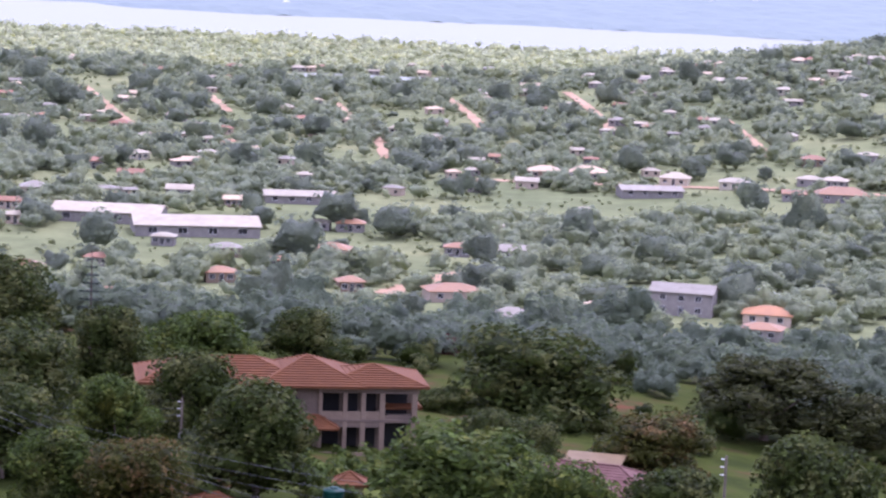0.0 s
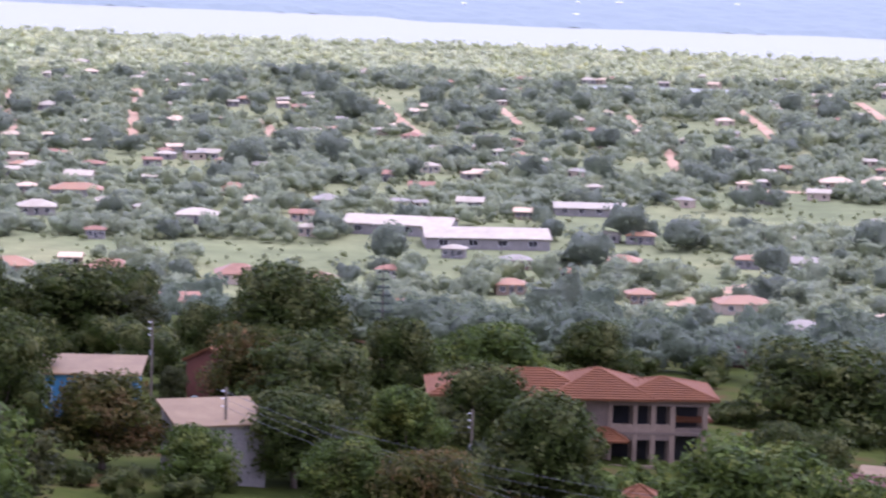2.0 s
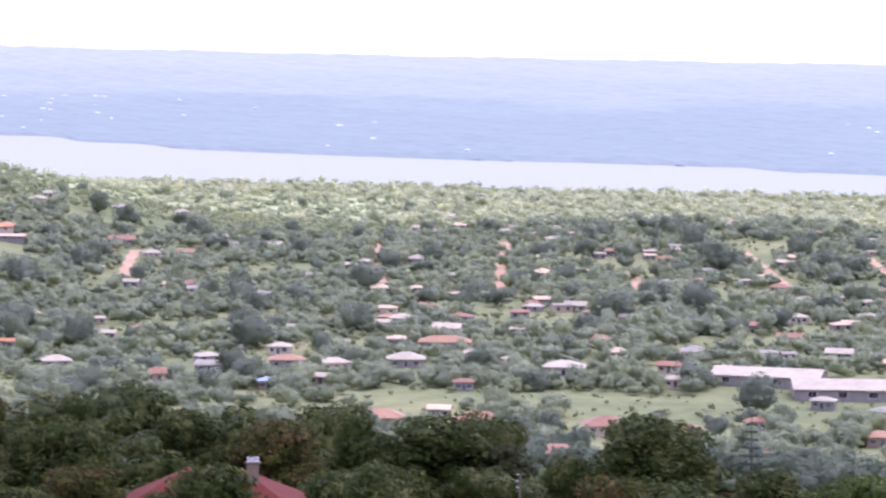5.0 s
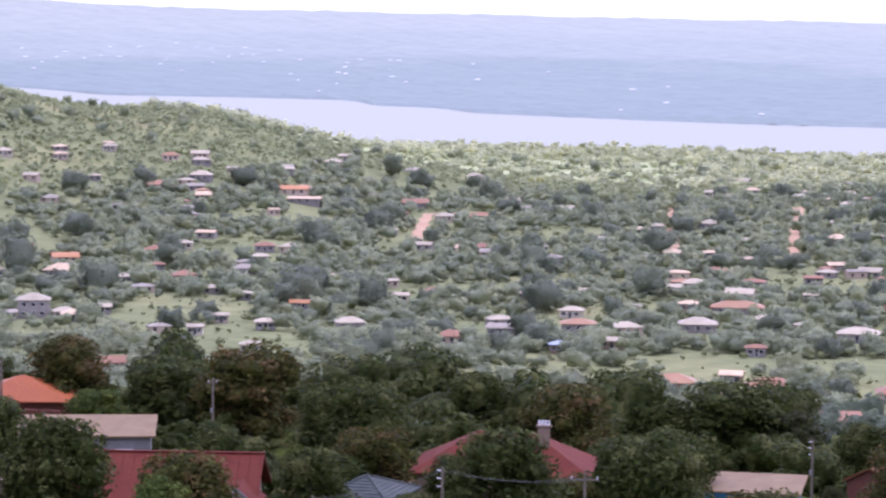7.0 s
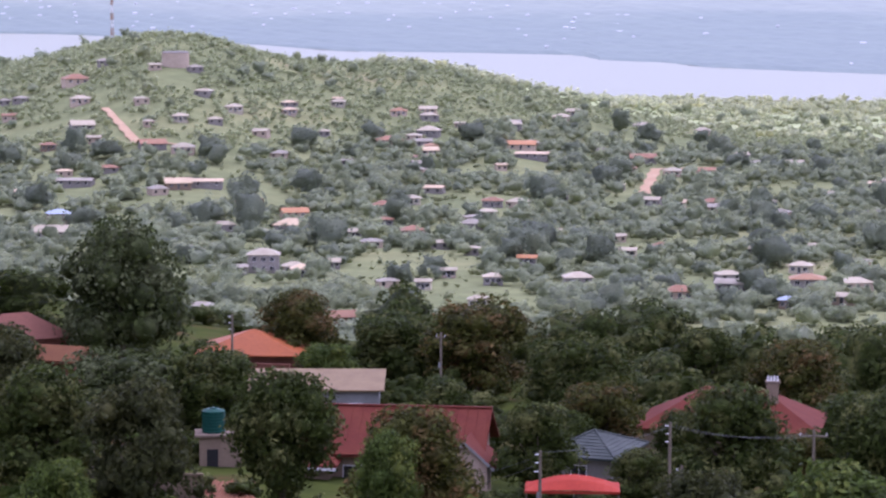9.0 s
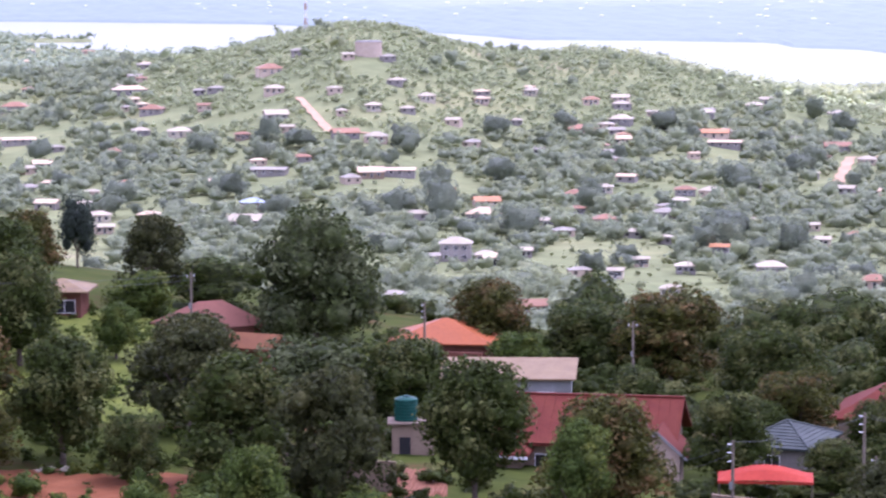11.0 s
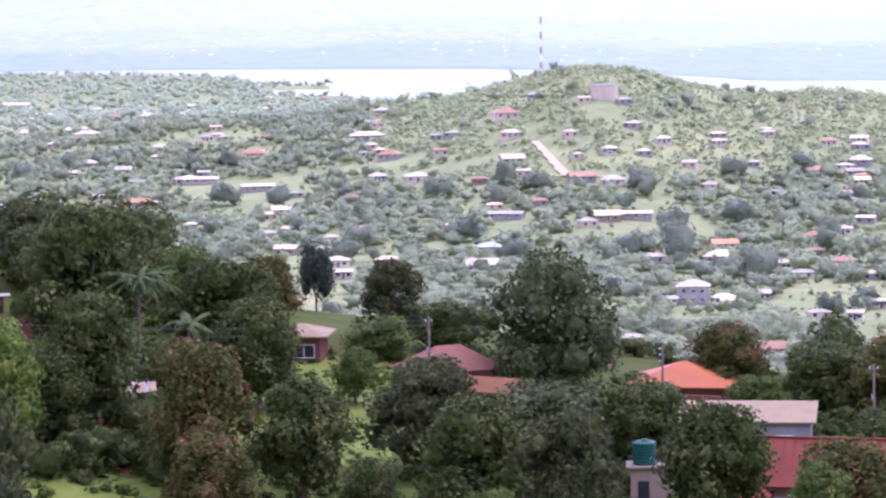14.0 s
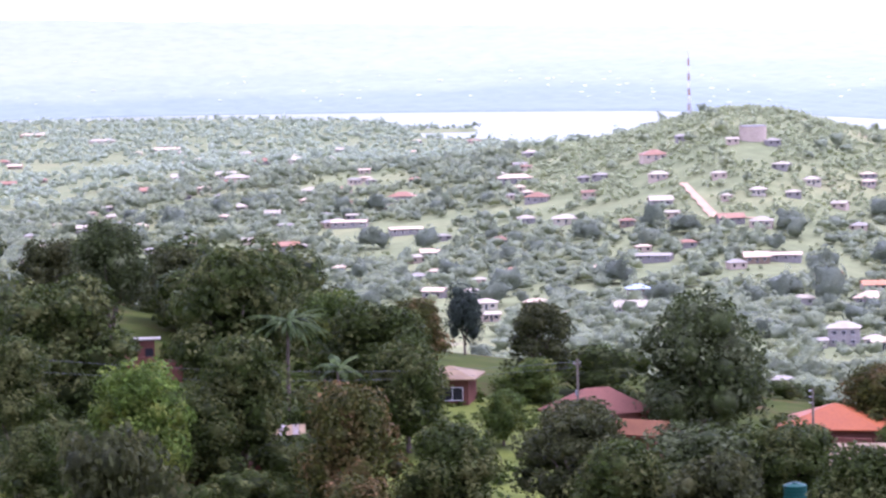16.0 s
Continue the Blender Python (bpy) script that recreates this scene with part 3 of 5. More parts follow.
# ---- roofs and houses ----
def slope(bm, low_a, low_b, high_a, high_b, courses, lift):
    """One face of a roof as overlapping courses of tiles or sheets."""
    la, lb, ha, hb = (Vector(p) for p in (low_a, low_b, high_a, high_b))
    n = (lb - la).cross(ha - la)
    n = n.normalized() if n.z > 0 else -n.normalized()
    for i in range(courses):
        t0, t1 = i / courses, (i + 1) / courses
        a0, b0, a1, b1 = la.lerp(ha, t0), lb.lerp(hb, t0), la.lerp(ha, t1), lb.lerp(hb, t1)
        up = n * lift
        poly(bm, a0 + up, b0 + up, b1, a1)
        poly(bm, a0, b0, b0 + up, a0 + up)


def roof_bm(form, w, dp, rise, over, courses=1, lift=0.05, thick=0.14):
    """A roof over a plan w by dp, its eaves at z = 0; ridge along x."""
    bm = bmesh.new()
    a, b = w / 2 + over, dp / 2 + over
    if form == "mono":
        for dz, flip in ((thick, 0), (0, 1)):
            poly(bm, (-a, -b, dz), (a, -b, dz), (a, b, rise + dz), (-a, b, rise + dz))
        poly(bm, (-a, -b, 0), (a, -b, 0), (a, -b, thick), (-a, -b, thick))
        poly(bm, (a, -b, 0), (a, b, rise), (a, b, rise + thick), (a, -b, thick))
        poly(bm, (-a, -b, 0), (-a, b, rise), (-a, b, rise + thick), (-a, -b, thick))
        poly(bm, (a, b, rise), (-a, b, rise), (-a, b, rise + thick), (a, b, rise + thick))
        return weld(bm)
    r = a if form == "gable" else max(a - b, 0.05)
    z = thick
    if form == "hip" and courses == 1:          # a plain sheet roof, one closed body
        lo, hi = ([bm.verts.new((x, y, h)) for x, y in ((-a, -b), (a, -b), (a, b), (-a, b))] for h in (0, z))
        e0, e1 = bm.verts.new((-r, 0, z + rise)), bm.verts.new((r, 0, z + rise))
        bm.faces.new(lo)
        for i in range(4):
            bm.faces.new((lo[i], lo[(i + 1) % 4], hi[(i + 1) % 4], hi[i]))
        for f in ((hi[0], hi[1], e1, e0), (hi[1], hi[2], e1), (hi[2], hi[3], e0, e1), (hi[3], hi[0], e0)):
            bm.faces.new(f)
        return bm
    slope(bm, (-a, -b, z), (a, -b, z), (-r, 0, z + rise), (r, 0, z + rise), courses, lift)
    slope(bm, (a, b, z), (-a, b, z), (r, 0, z + rise), (-r, 0, z + rise), courses, lift)
    if form == "hip":
        slope(bm, (a, -b, z), (a, b, z), (r, 0, z + rise), (r, 0, z + rise), courses, lift)
        slope(bm, (-a, b, z), (-a, -b, z), (-r, 0, z + rise), (-r, 0, z + rise), courses, lift)
        for s in (-1, 1):
            for q in (-1, 1):
                if courses > 1:
                    tube(bm, (s * a, q * b, z + 0.03), (s * r, 0, z + rise + 0.04), 0.10, 0.10, 6)
        box(bm, -a, a, -b, b, 0, z - 0.004)
    else:
        for s in (-1, 1):           # barge boards and the underside
            poly(bm, (s * a, -b, z), (s * a, 0, z + rise), (s * a, 0, z + rise - 0.2), (s * a, -b, z - 0.2))
            poly(bm, (s * a, b, z), (s * a, 0, z + rise), (s * a, 0, z + rise - 0.2), (s * a, b, z - 0.2))
        for q in (-b, b):
            poly(bm, (-a, q, z - 0.2), (a, q, z - 0.2), (a, 0, z + rise - 0.2), (-a, 0, z + rise - 0.2))
    if courses > 1:
        tube(bm, (-r, 0, z + rise + 0.03), (r, 0, z + rise + 0.03), 0.12, 0.12, 6)
    return weld(bm)


def walls_bm(w, dp, h, gable=0.0, foot=1.0, mono=0.0):
    bm = bmesh.new()
    a, b = w / 2, dp / 2
    top = [(-a, -b, h), (a, -b, h), (a, b, h + mono), (-a, b, h + mono)]
    low = [(x, y, -foot) for x, y, _ in top]
    for i in range(4):
        j = (i + 1) % 4
        poly(bm, low[i], low[j], top[j], top[i])
    if gable:
        for s in (-1, 1):
            poly(bm, (s * a, -b, h), (s * a, b, h), (s * a, 0, h + gable))
    return weld(bm)


def opening(parent, name, x, y, z, w, h, along="x", frame=None, proud=0.03):
    """A window or door let into a wall: a frame and a dark pane behind it."""
    def bar(bm, u0, u1, z0, z1, v0, v1):
        return box(bm, x + u0, x + u1, y + v0, y + v1, z + z0, z + z1) if along == "x" else box(bm, x + v0, x + v1, y + u0, y + u1, z + z0, z + z1)
    t = 0.07
    bm = bmesh.new()
    for u0, u1, z0, z1 in ((-w / 2 - t, -w / 2, -t, h + t), (w / 2, w / 2 + t, -t, h + t), (-w / 2, w / 2, -t, 0), (-w / 2, w / 2, h, h + t), (-0.03, 0.03, 0, h)):
        bar(bm, u0, u1, z0, z1, -proud * 2, proud)
    fr = part(name, bm, frame or WHITE_PAINT, parent)
    part("pane", bar(bmesh.new(), -w / 2, w / 2, 0, h, -proud, proud * 0.8), DARK_OPENING, fr, "dark glazing")
    return fr


def house(az, d, up, w, dp, h, rise, form, roof_mat, wall_mat, turn=0.0, over=0.5, courses=1, label="", fronts=(), sides=(), name="house", lift=0.05, group=""):
    """fronts: (x, z, width, height) of openings in the wall towards the lookout; sides: (side, y, z, width, height)."""
    root = thing(name, P(az, d, up), az + turn, label, "house", group)
    gable = rise * (dp / (dp + 2 * over)) if form == "gable" else 0.0
    part("wall", walls_bm(w, dp, h, gable, 2.0, rise * dp / (dp + 2 * over) if form == "mono" else 0.0), wall_mat, root)
    r = part("roof", roof_bm(form, w, dp, rise, over, courses, lift), roof_mat, root)
    r.location = (0, 0, h - (over * rise / (dp / 2 + over) if form == "gable" else 0.0))
    for x, z, ow, oh in fronts:
        opening(root, "door" if oh > 1.8 else "window", x, -dp / 2, z, ow, oh)
    for s, y, z, ow, oh in sides:
        opening(root, "door" if oh > 1.8 else "window", s * w / 2, y, z, ow, oh, "y")
    return root


# ---- the near houses on the shelf of the hillside ----
def villa():
    """The unfinished two-storey house with a pillared porch."""
    root = thing("house", P(2.3, 250, -0.35), 2.3 + 6, "unfinished two-storey house with terracotta tiled hip roof and pillared porch", "house")
    for x0, x1, y0, y1 in ((-12.5, -0.6, 0, 9), (-0.6, 8.2, 2.6, 9)):
        part("wall", boxed(x0, x1, y0, y1, -2, 6.0), RAW_PLASTER, root)
    main = part("roof", roof_bm("hip", 8.6, 10, 1.95, 0.7, 13, 0.11), TERRACOTTA, root, "stepped courses of terracotta tiles")
    main.location = (-1.4, 4.4, 6.0)
    wing = part("roof", roof_bm("hip", 14.5, 8.6, 1.75, 0.7, 11, 0.11), TERRACOTTA, root)
    wing.location = (-9.2, 4.6, 5.95)
    porch = part("roof", roof_bm("hip", 8.4, 8.0, 1.3, 0.6, 10, 0.11), TERRACOTTA, root)
    porch.location = (4.5, 3.6, 6.02)
    part("floor_slab", boxed(-0.8, 8.6, -0.3, 2.7, 2.75, 3.05, bevel=0.03), RAW_PLASTER, root)
    part("parapet", boxed(-0.6, 4.9, -0.25, -0.05, 3.05, 3.75), BEIGE, root)
    part("parapet", boxed(4.9, 8.4, -0.1, 0.1, 3.05, 3.45), RAW_PLASTER, root)
    part("beam", boxed(-0.7, 8.5, -0.3, 0.1, 5.45, 6.0), RAW_PLASTER, root)
    part("beam", boxed(-0.6, 4.9, -0.25, 0.0, 2.3, 2.75), RAW_PLASTER, root)
    for x, wd in ((-0.5, 0.35), (1.75, 0.4), (3.4, 0.45), (5.15, 0.5), (8.1, 0.5)):
        part("pillar", boxed(x - wd / 2, x + wd / 2, -0.28, 0.12, 3.05, 5.45, bevel=0.03), BEIGE, root)
        part("pillar", boxed(x - wd / 2, x + wd / 2, -0.28, 0.12, -2, 2.75, bevel=0.03), BEIGE, root)
    # dark slabs, widened between the pillars, paint the shade behind the porch
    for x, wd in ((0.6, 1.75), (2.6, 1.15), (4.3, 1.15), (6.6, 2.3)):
        part("doorway", boxed(x - wd / 2, x + wd / 2, 2.5, 2.62, 3.1, 5.2), DARK_OPENING, root, "unglazed doorway, shade behind it painted as a dark slab")
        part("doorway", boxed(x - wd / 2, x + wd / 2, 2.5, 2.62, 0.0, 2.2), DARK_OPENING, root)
    part("window", boxed(-4.0, -2.6, -0.06, 0.05, 3.6, 5.0), DARK_OPENING, root, "unglazed window, shade behind it painted as a dark slab")
    low = part("canopy", roof_bm("hip", 5.0, 3.0, 0.9, 0.3, 6, 0.05), TERRACOTTA, root, "small tiled lean-to roof")
    low.location = (-1.8, -1.0, 2.45)
    low = part("canopy", roof_bm("hip", 3.2, 2.4, 0.7, 0.3, 5, 0.05), TERRACOTTA, root)
    low.location = (7.2, 3.4, 3.6)
    part("garden_wall", boxed(-3.0, 5.6, -3.2, -3.0, -3, 0.55), BEIGE, root, "low pinkish plaster wall")


villa()


def gate_pier(az, d, up):
    root = thing("gate_house", P(az, d, up), az, "small plastered gate house with a pyramid tiled roof", "hut")
    part("wall", walls_bm(2.4, 2.2, 2.0, 0, 2.0), BEIGE, root)
    part("roof", roof_bm("hip", 2.4, 2.2, 0.8, 0.25, 4, 0.04), TERRACOTTA, root).location = (0, 0, 2.0)


gate_pier(1.75, 226, -1.2)

house(-3.2, 236, -0.8, 13.5, 8, 3.0, 1.9, "hip", BROWN_TILES, BEIGE, -14, 0.6, 12, "low house with a brown streaked tiled hip roof", ((-3, 1, 1.6, 1.2), (2, 1, 1.6, 1.2)))
house(-3.3, 249, -1.3, 4.6, 4.0, 3.6, 0.5, "mono", CREAM_SHEET, BEIGE, -10, 0.4, 1, "outhouse with a pale tan sheet roof", ((0, 1, 1.0, 1.0),))
house(6.3, 216, -2.6, 9, 8, 3.0, 2.0, "hip", MAROON, BRICK_WALL, 10, 0.6, 10, "low house with dark red tiles between trees", ((-2, 1, 1.4, 1.1), (2, 0.1, 0.9, 2.0)))
house(4.6, 209, -3.0, 7, 6, 2.6, 1.8, "hip", TERRACOTTA, BRICK_WALL, 20, 0.5, 8, "small brick house with a red tiled roof", ((1, 0.8, 1.2, 1.1),))
house(13.45, 240, 1.5, 10.5, 6.5, 3.3, 0.5, "mono", CREAM_SHEET, SKY_BLUE, -6, 0.5, 1, "blue painted house with a weathered cream sheet roof", ((-2.5, 1, 1.2, 1.1), (0.4, 1, 1.2, 1.1), (2.8, 0.1, 0.9, 2.0)))
house(10.65, 216, 1.7, 6.8, 6.5, 3.0, 0.9, "mono", CREAM_SHEET, GREY_WALL, 14, 0.4, 1, "grey house with a pale cream sheet roof", ((-1.6, 1, 1.2, 1.0),))
house(10.55, 262, 0.4, 3.6, 5, 3.8, 1.4, "gable", TERRACOTTA, BRICK_WALL, 60, 0.3, 1, "red brick outbuilding half hidden by mango trees", ((0, 1, 1.0, 1.2),))
house(18.25, 252, 0.0, 15, 10, 3.2, 3.1, "hip", MAROON, BEIGE, -5, 0.7, 1, "house with a dark red hip roof behind trees", ((-4, 1, 1.6, 1.2), (3, 1, 1.6, 1.2)))
house(21.1, 226, 0.2, 5.5, 8, 2.5, 1.5, "hip", CHARCOAL, GREY_WALL, -18, 0.5, 9, "low house with charcoal stepped roof tiles", ((0, 0.9, 1.2, 1.0),))


def chimney():
    root = thing("chimney", P(17.45, 250, 4.4), 17.4, "pinkish plastered chimney with four small white pots", "chimney")
    part("shaft", boxed(-0.55, 0.55, -0.4, 0.4, -3.0, 2.9, bevel=0.03), BEIGE, root)
    part("cap", boxed(-0.68, 0.68, -0.5, 0.5, 2.9, 3.1, bevel=0.02), RAW_PLASTER, root)
    for x in (-0.42, -0.14, 0.14, 0.42):
        bm = bmesh.new()
        tube(bm, (x, 0, 3.1), (x, 0, 3.55), 0.10, 0.08, 8)
        part("pot", bm, WHITE_PAINT, root, "small white chimney pot")


chimney()


def maroon_house():
    root = thing("house", P(25.0, 222, -0.8), 25 - 8, "beige bungalow with a maroon sheet roof and arched gable porch", "house")
    part("wall", walls_bm(12.5, 9, 3.3, 0, 3), BEIGE, root)
    part("roof", roof_bm("gable", 12.5, 9.5, 3.1, 0.7), MAROON, root, "maroon ridged sheet roof").location = (0, 0, 3.0)
    for s in (-1, 1):
        bm = bmesh.new()
        poly(bm, (s * 6.25, -4.5, 3.3), (s * 6.25, 4.5, 3.3), (s * 6.25, 0, 6.0))
        part("gable_wall", bm, BEIGE, root)
    for k in range(17):
        x = -6.7 + k * 0.84
        bm = bmesh.new()
        tube(bm, (x, -5.46, 3.16), (x, -0.05, 6.26), 0.03, 0.03, 4)
        part("roof_rib", bm, MAROON, root)
    part("ridge_cap", boxed(-6.95, 6.95, -0.18, 0.18, 6.2, 6.34, bevel=0.03), MAROON, root)
    # tiled annexe
    part("wall", boxed(-8.6, -5.2, -6.5, -1.0, -3, 2.4), BEIGE, root)
    part("roof", roof_bm("hip", 3.8, 6, 2.1, 0.5, 11, 0.05), MAROON, root, "maroon stepped tiles").location = (-6.9, -4.0, 2.4)
    part("fascia", boxed(-9.3, -4.5, -7.6, -7.5, 2.2, 2.42), WHITE_PAINT, root, "pale fascia board")
    # gable porch
    bm = bmesh.new()
    w, y = 1.75, -7.2
    poly(bm, (-0.55 + 5.6, y, -3), (5.6 - w, y, -3), (5.6 - w, y, 2.9), (5.6 - 0.55, y, 2.9))
    poly(bm, (5.6 + 0.55, y, -3), (5.6 + w, y, -3), (5.6 + w, y, 2.9), (5.6 + 0.55, y, 2.9))
    poly(bm, (5.6 - 0.55, y, 2.3), (5.6 + 0.55, y, 2.3), (5.6 + 0.55, y, 2.9), (5.6 - 0.55, y, 2.9))
    poly(bm, (5.6 - w, y, 2.9), (5.6 + w, y, 2.9), (5.6, y, 4.4))
    for s in (-1, 1):
        poly(bm, (5.6 + s * w, y, -3), (5.6 + s * w, -4.4, -3), (5.6 + s * w, -4.4, 2.9), (5.6 + s * w, y, 2.9))
    part("porch", bm, PORCH_CREAM, root, "beige gable porch with a tall opening")
    bm = bmesh.new()
    for s in (-1, 1):
        poly(bm, (5.6 + s * 2.3, y - 0.35, 2.5), (5.6, y - 0.35, 4.55), (5.6, -2.0, 4.55), (5.6 + s * 2.3, -2.0, 2.5))
        poly(bm, (5.6 + s * 2.3, y - 0.35, 2.68), (5.6, y - 0.35, 4.73), (5.6, -2.0, 4.73), (5.6 + s * 2.3, -2.0, 2.68))
    part("roof", bm, MAROON, root)
    bm = bmesh.new()
    for s in (-1, 1):
        poly(bm, (5.6 + s * 2.35, y - 0.37, 2.40), (5.6, y - 0.37, 4.48), (5.6, y - 0.37, 4.76), (5.6 + s * 2.35, y - 0.37, 2.68))
    part("barge_board", bm, PALE_GREY, root, "pale barge boards")
    # the porch's inner shade is a dark slab on the wall
    part("doorway", boxed(5.05, 6.15, -4.6, -4.52, -1.0, 2.3), DARK_OPENING, root, "dark red doorway, its shade painted as a slab")
    for x in (-3.6, -0.6, 2.2):
        opening(root, "window", x, -4.5, 0.9, 1.5, 1.2)
    part("yard_wall", boxed(-9.5, 4.0, -9.6, -9.4, -3, 0.9), BEIGE, root, "low beige yard wall")


maroon_house()
house(26.85, 263, -1.4, 12.0, 7, 3.3, 0.9, "mono", CREAM_SHEET, PALE_GREY, -3, 0.5, 1, "pale grey house with a tan sheet roof", ((3.6, 1.0, 1.5, 1.1), (-3.5, 1.0, 1.5, 1.1)))
house(28.15, 287, -1.3, 10.0, 9.5, 3.0, 2.0, "hip", BRIGHT_ORANGE, BRICK_WALL, -8, 0.6, 1, "brick house with a bright orange hip roof", ((3, 0.9, 1.3, 1.2), (-2.5, 0.9, 1.3, 1.2)))


def wall_run(az0, d0, az1, d1, h, material, label, up=0.0, cap=None):
    """A free-standing wall of bays with piers and a coping."""
    a, b = P(az0, d0, up), P(az1, d1, up)
    n = max(2, round((b - a).length / 3.0))
    root = thing("boundary_wall", a, 0, label, "wall")
    q = b - a
    turn = math.degrees(math.atan2(q.y, q.x))
    for i in range(n):
        p = q * (i / n)
        s = q.xy.length / n
        ob = part("bay", boxed(0, s, -0.09, 0.09, -1.5, h), material, root)
        ob.matrix_basis = pose(p.x, p.y, p.z, 0, 0, turn)
        ob = part("pier", boxed(-0.16, 0.16, -0.16, 0.16, -1.5, h + 0.12, bevel=0.02), material, root)
        ob.matrix_basis = pose(p.x, p.y, p.z, 0, 0, turn)
        ob = part("coping", boxed(0, s, -0.13, 0.13, h, h + 0.08), cap or material, root)
        ob.matrix_basis = pose(p.x, p.y, p.z, 0, 0, turn)
    return root


wall_run(26.1, 246, 24.6, 248, 2.3, BRICK_WALL, "red brick yard wall behind the bungalow")
wall_run(28.1, 276, 26.7, 274, 1.6, BRICK_WALL, "low red brick wall below the orange roof", 0.0)
wall_run(22.6, 196, 18.2, 190, 1.6, BEIGE, "beige plastered boundary wall with piers", 0.3)
wall_run(30.4, 205, 29.2, 204, 1.8, BEIGE, "beige yard wall beside the water tank", 0.4)


def water_tank(az, d, up, stand, r=0.95, h=1.75):
    root = thing("water_tank", P(az, d, up), az, "ribbed green plastic water tank on a plastered stand" if stand else "green plastic water tank among shrubs", "water tank")
    if stand:
        part("stand", boxed(-1.15, 2.2, -1.15, 1.3, -1.5, stand - 0.2, bevel=0.03), BEIGE, root, "beige plastered block stand")
        part("slab", boxed(-1.5, 2.5, -1.5, 1.6, stand - 0.2, stand, bevel=0.03), RAW_PLASTER, root, "overhanging concrete slab")
        part("doorway", boxed(-0.55, 0.35, -1.19, -1.1, 0.0, 2.0), DARK_OPENING, root, "dark doorway")
    bm = bmesh.new()
    rings = []
    for i in range(15):
        q = r * (1.0 if i % 2 else 0.97)
        rings.append([bm.verts.new((q * math.cos(k * 0.2244), q * math.sin(k * 0.2244), stand + h * i / 14)) for k in range(28)])
    for lo, hi in zip(rings, rings[1:]):
        for k in range(28):
            bm.faces.new((lo[k], lo[(k + 1) % 28], hi[(k + 1) % 28], hi[k]))
    part("barrel", bm, GREEN_PLASTIC, root)
    bm = bmesh.new()
    tube(bm, (0, 0, stand + h), (0, 0, stand + h + 0.16), r * 0.97, r * 0.55, 28)
    tube(bm, (0, 0, stand + h + 0.16), (0, 0, stand + h + 0.24), 0.3, 0.3, 14)
    part("lid", bm, GREEN_PLASTIC, root, "domed green lid")


water_tank(28.98, 222, -0.6, 3.2)
water_tank(2.07, 212, 0.5, 0.0, 0.85, 1.9)
water_tank(11.05, 225, 4.0, 0.0, 0.5, 0.9)


def canopy():
    root = thing("shade_canopy", P(21.55, 205, 0.1), 21.5, "red canvas shade canopy on thin posts", "canopy")
    bm = bmesh.new()
    n = 12
    for i in range(n):
        for j in range(4):
            def q(u, v):
                return Vector((-3.5 + 7 * u, -2.0 + 4.0 * v, 2.3 + 0.95 * math.sin(math.pi * u) ** 0.8 * (0.12 + 0.88 * math.sin(math.pi * v))))
            poly(bm, q(i / n, j / 4), q((i + 1) / n, j / 4), q((i + 1) / n, (j + 1) / 4), q(i / n, (j + 1) / 4))
    part("canvas", bm, RED_CANVAS, root)
    part("valance", boxed(-3.5, 3.5, -2.03, -2.0, 2.15, 2.34), RED_CANVAS, root)
    for x in (-3.4, 3.4):
        for y in (-1.5, 1.5):
            bm = bmesh.new()
            tube(bm, (x, y, -2), (x, y, 2.3), 0.05, 0.05, 6)
            part("post", bm, POLE_WOOD, root)


canopy()

house(36.0, 277, -0.3, 4.4, 5, 2.6, 1.0, "hip", CREAM_SHEET, BRICK_WALL, -10, 0.8, 1, "small brick hut with tan hip roof above the slope", ((0.6, 0.6, 2.0, 1.2),))
house(33.0, 271, -1.6, 8.6, 6.0, 3.2, 2.2, "hip", FADED_RED, BRICK_WALL, 24, 0.5, 1, "house with a faded maroon roof behind trees", ((1, 1, 1.3, 1.1),))
house(32.05, 256, -0.4, 4.5, 3.6, 3.0, 1.2, "gable", TERRACOTTA, BRICK_WALL, -30, 0.4, 1, "small red brick outhouse with a red roof", ((0, 0.9, 0.9, 0.9),))
house(17.3, 190, 1.5, 2.6, 2.6, 2.8, 0.5, "mono", CREAM_SHEET, GREY_WALL, 12, 0.3, 1, "little hut with a pale sheet roof", ((0, 0.3, 0.8, 1.9),))


def ruin():
    """The broken brick foundation with an outhouse stack above the slope."""
    root = thing("brick_outhouse", P(42.2, 266, 0.0), 42, "narrow red brick outhouse with a flat sheet roof", "outhouse")
    part("wall", boxed(-0.9, 0.7, -0.8, 0.8, -3, 3.2), BRICK_WALL, root)
    part("roof", boxed(-1.3, 1.3, -1.1, 1.1, 3.2, 3.32), GREY_ROOF, root)
    part("doorway", boxed(-0.2, 0.55, -0.84, -0.76, 0.2, 2.4), DARK_OPENING, root)
    wall_run(43.2, 263, 41.5, 264, 1.5, BRICK_WALL, "unfinished red brick wall on bare earth", 0.2)


ruin()


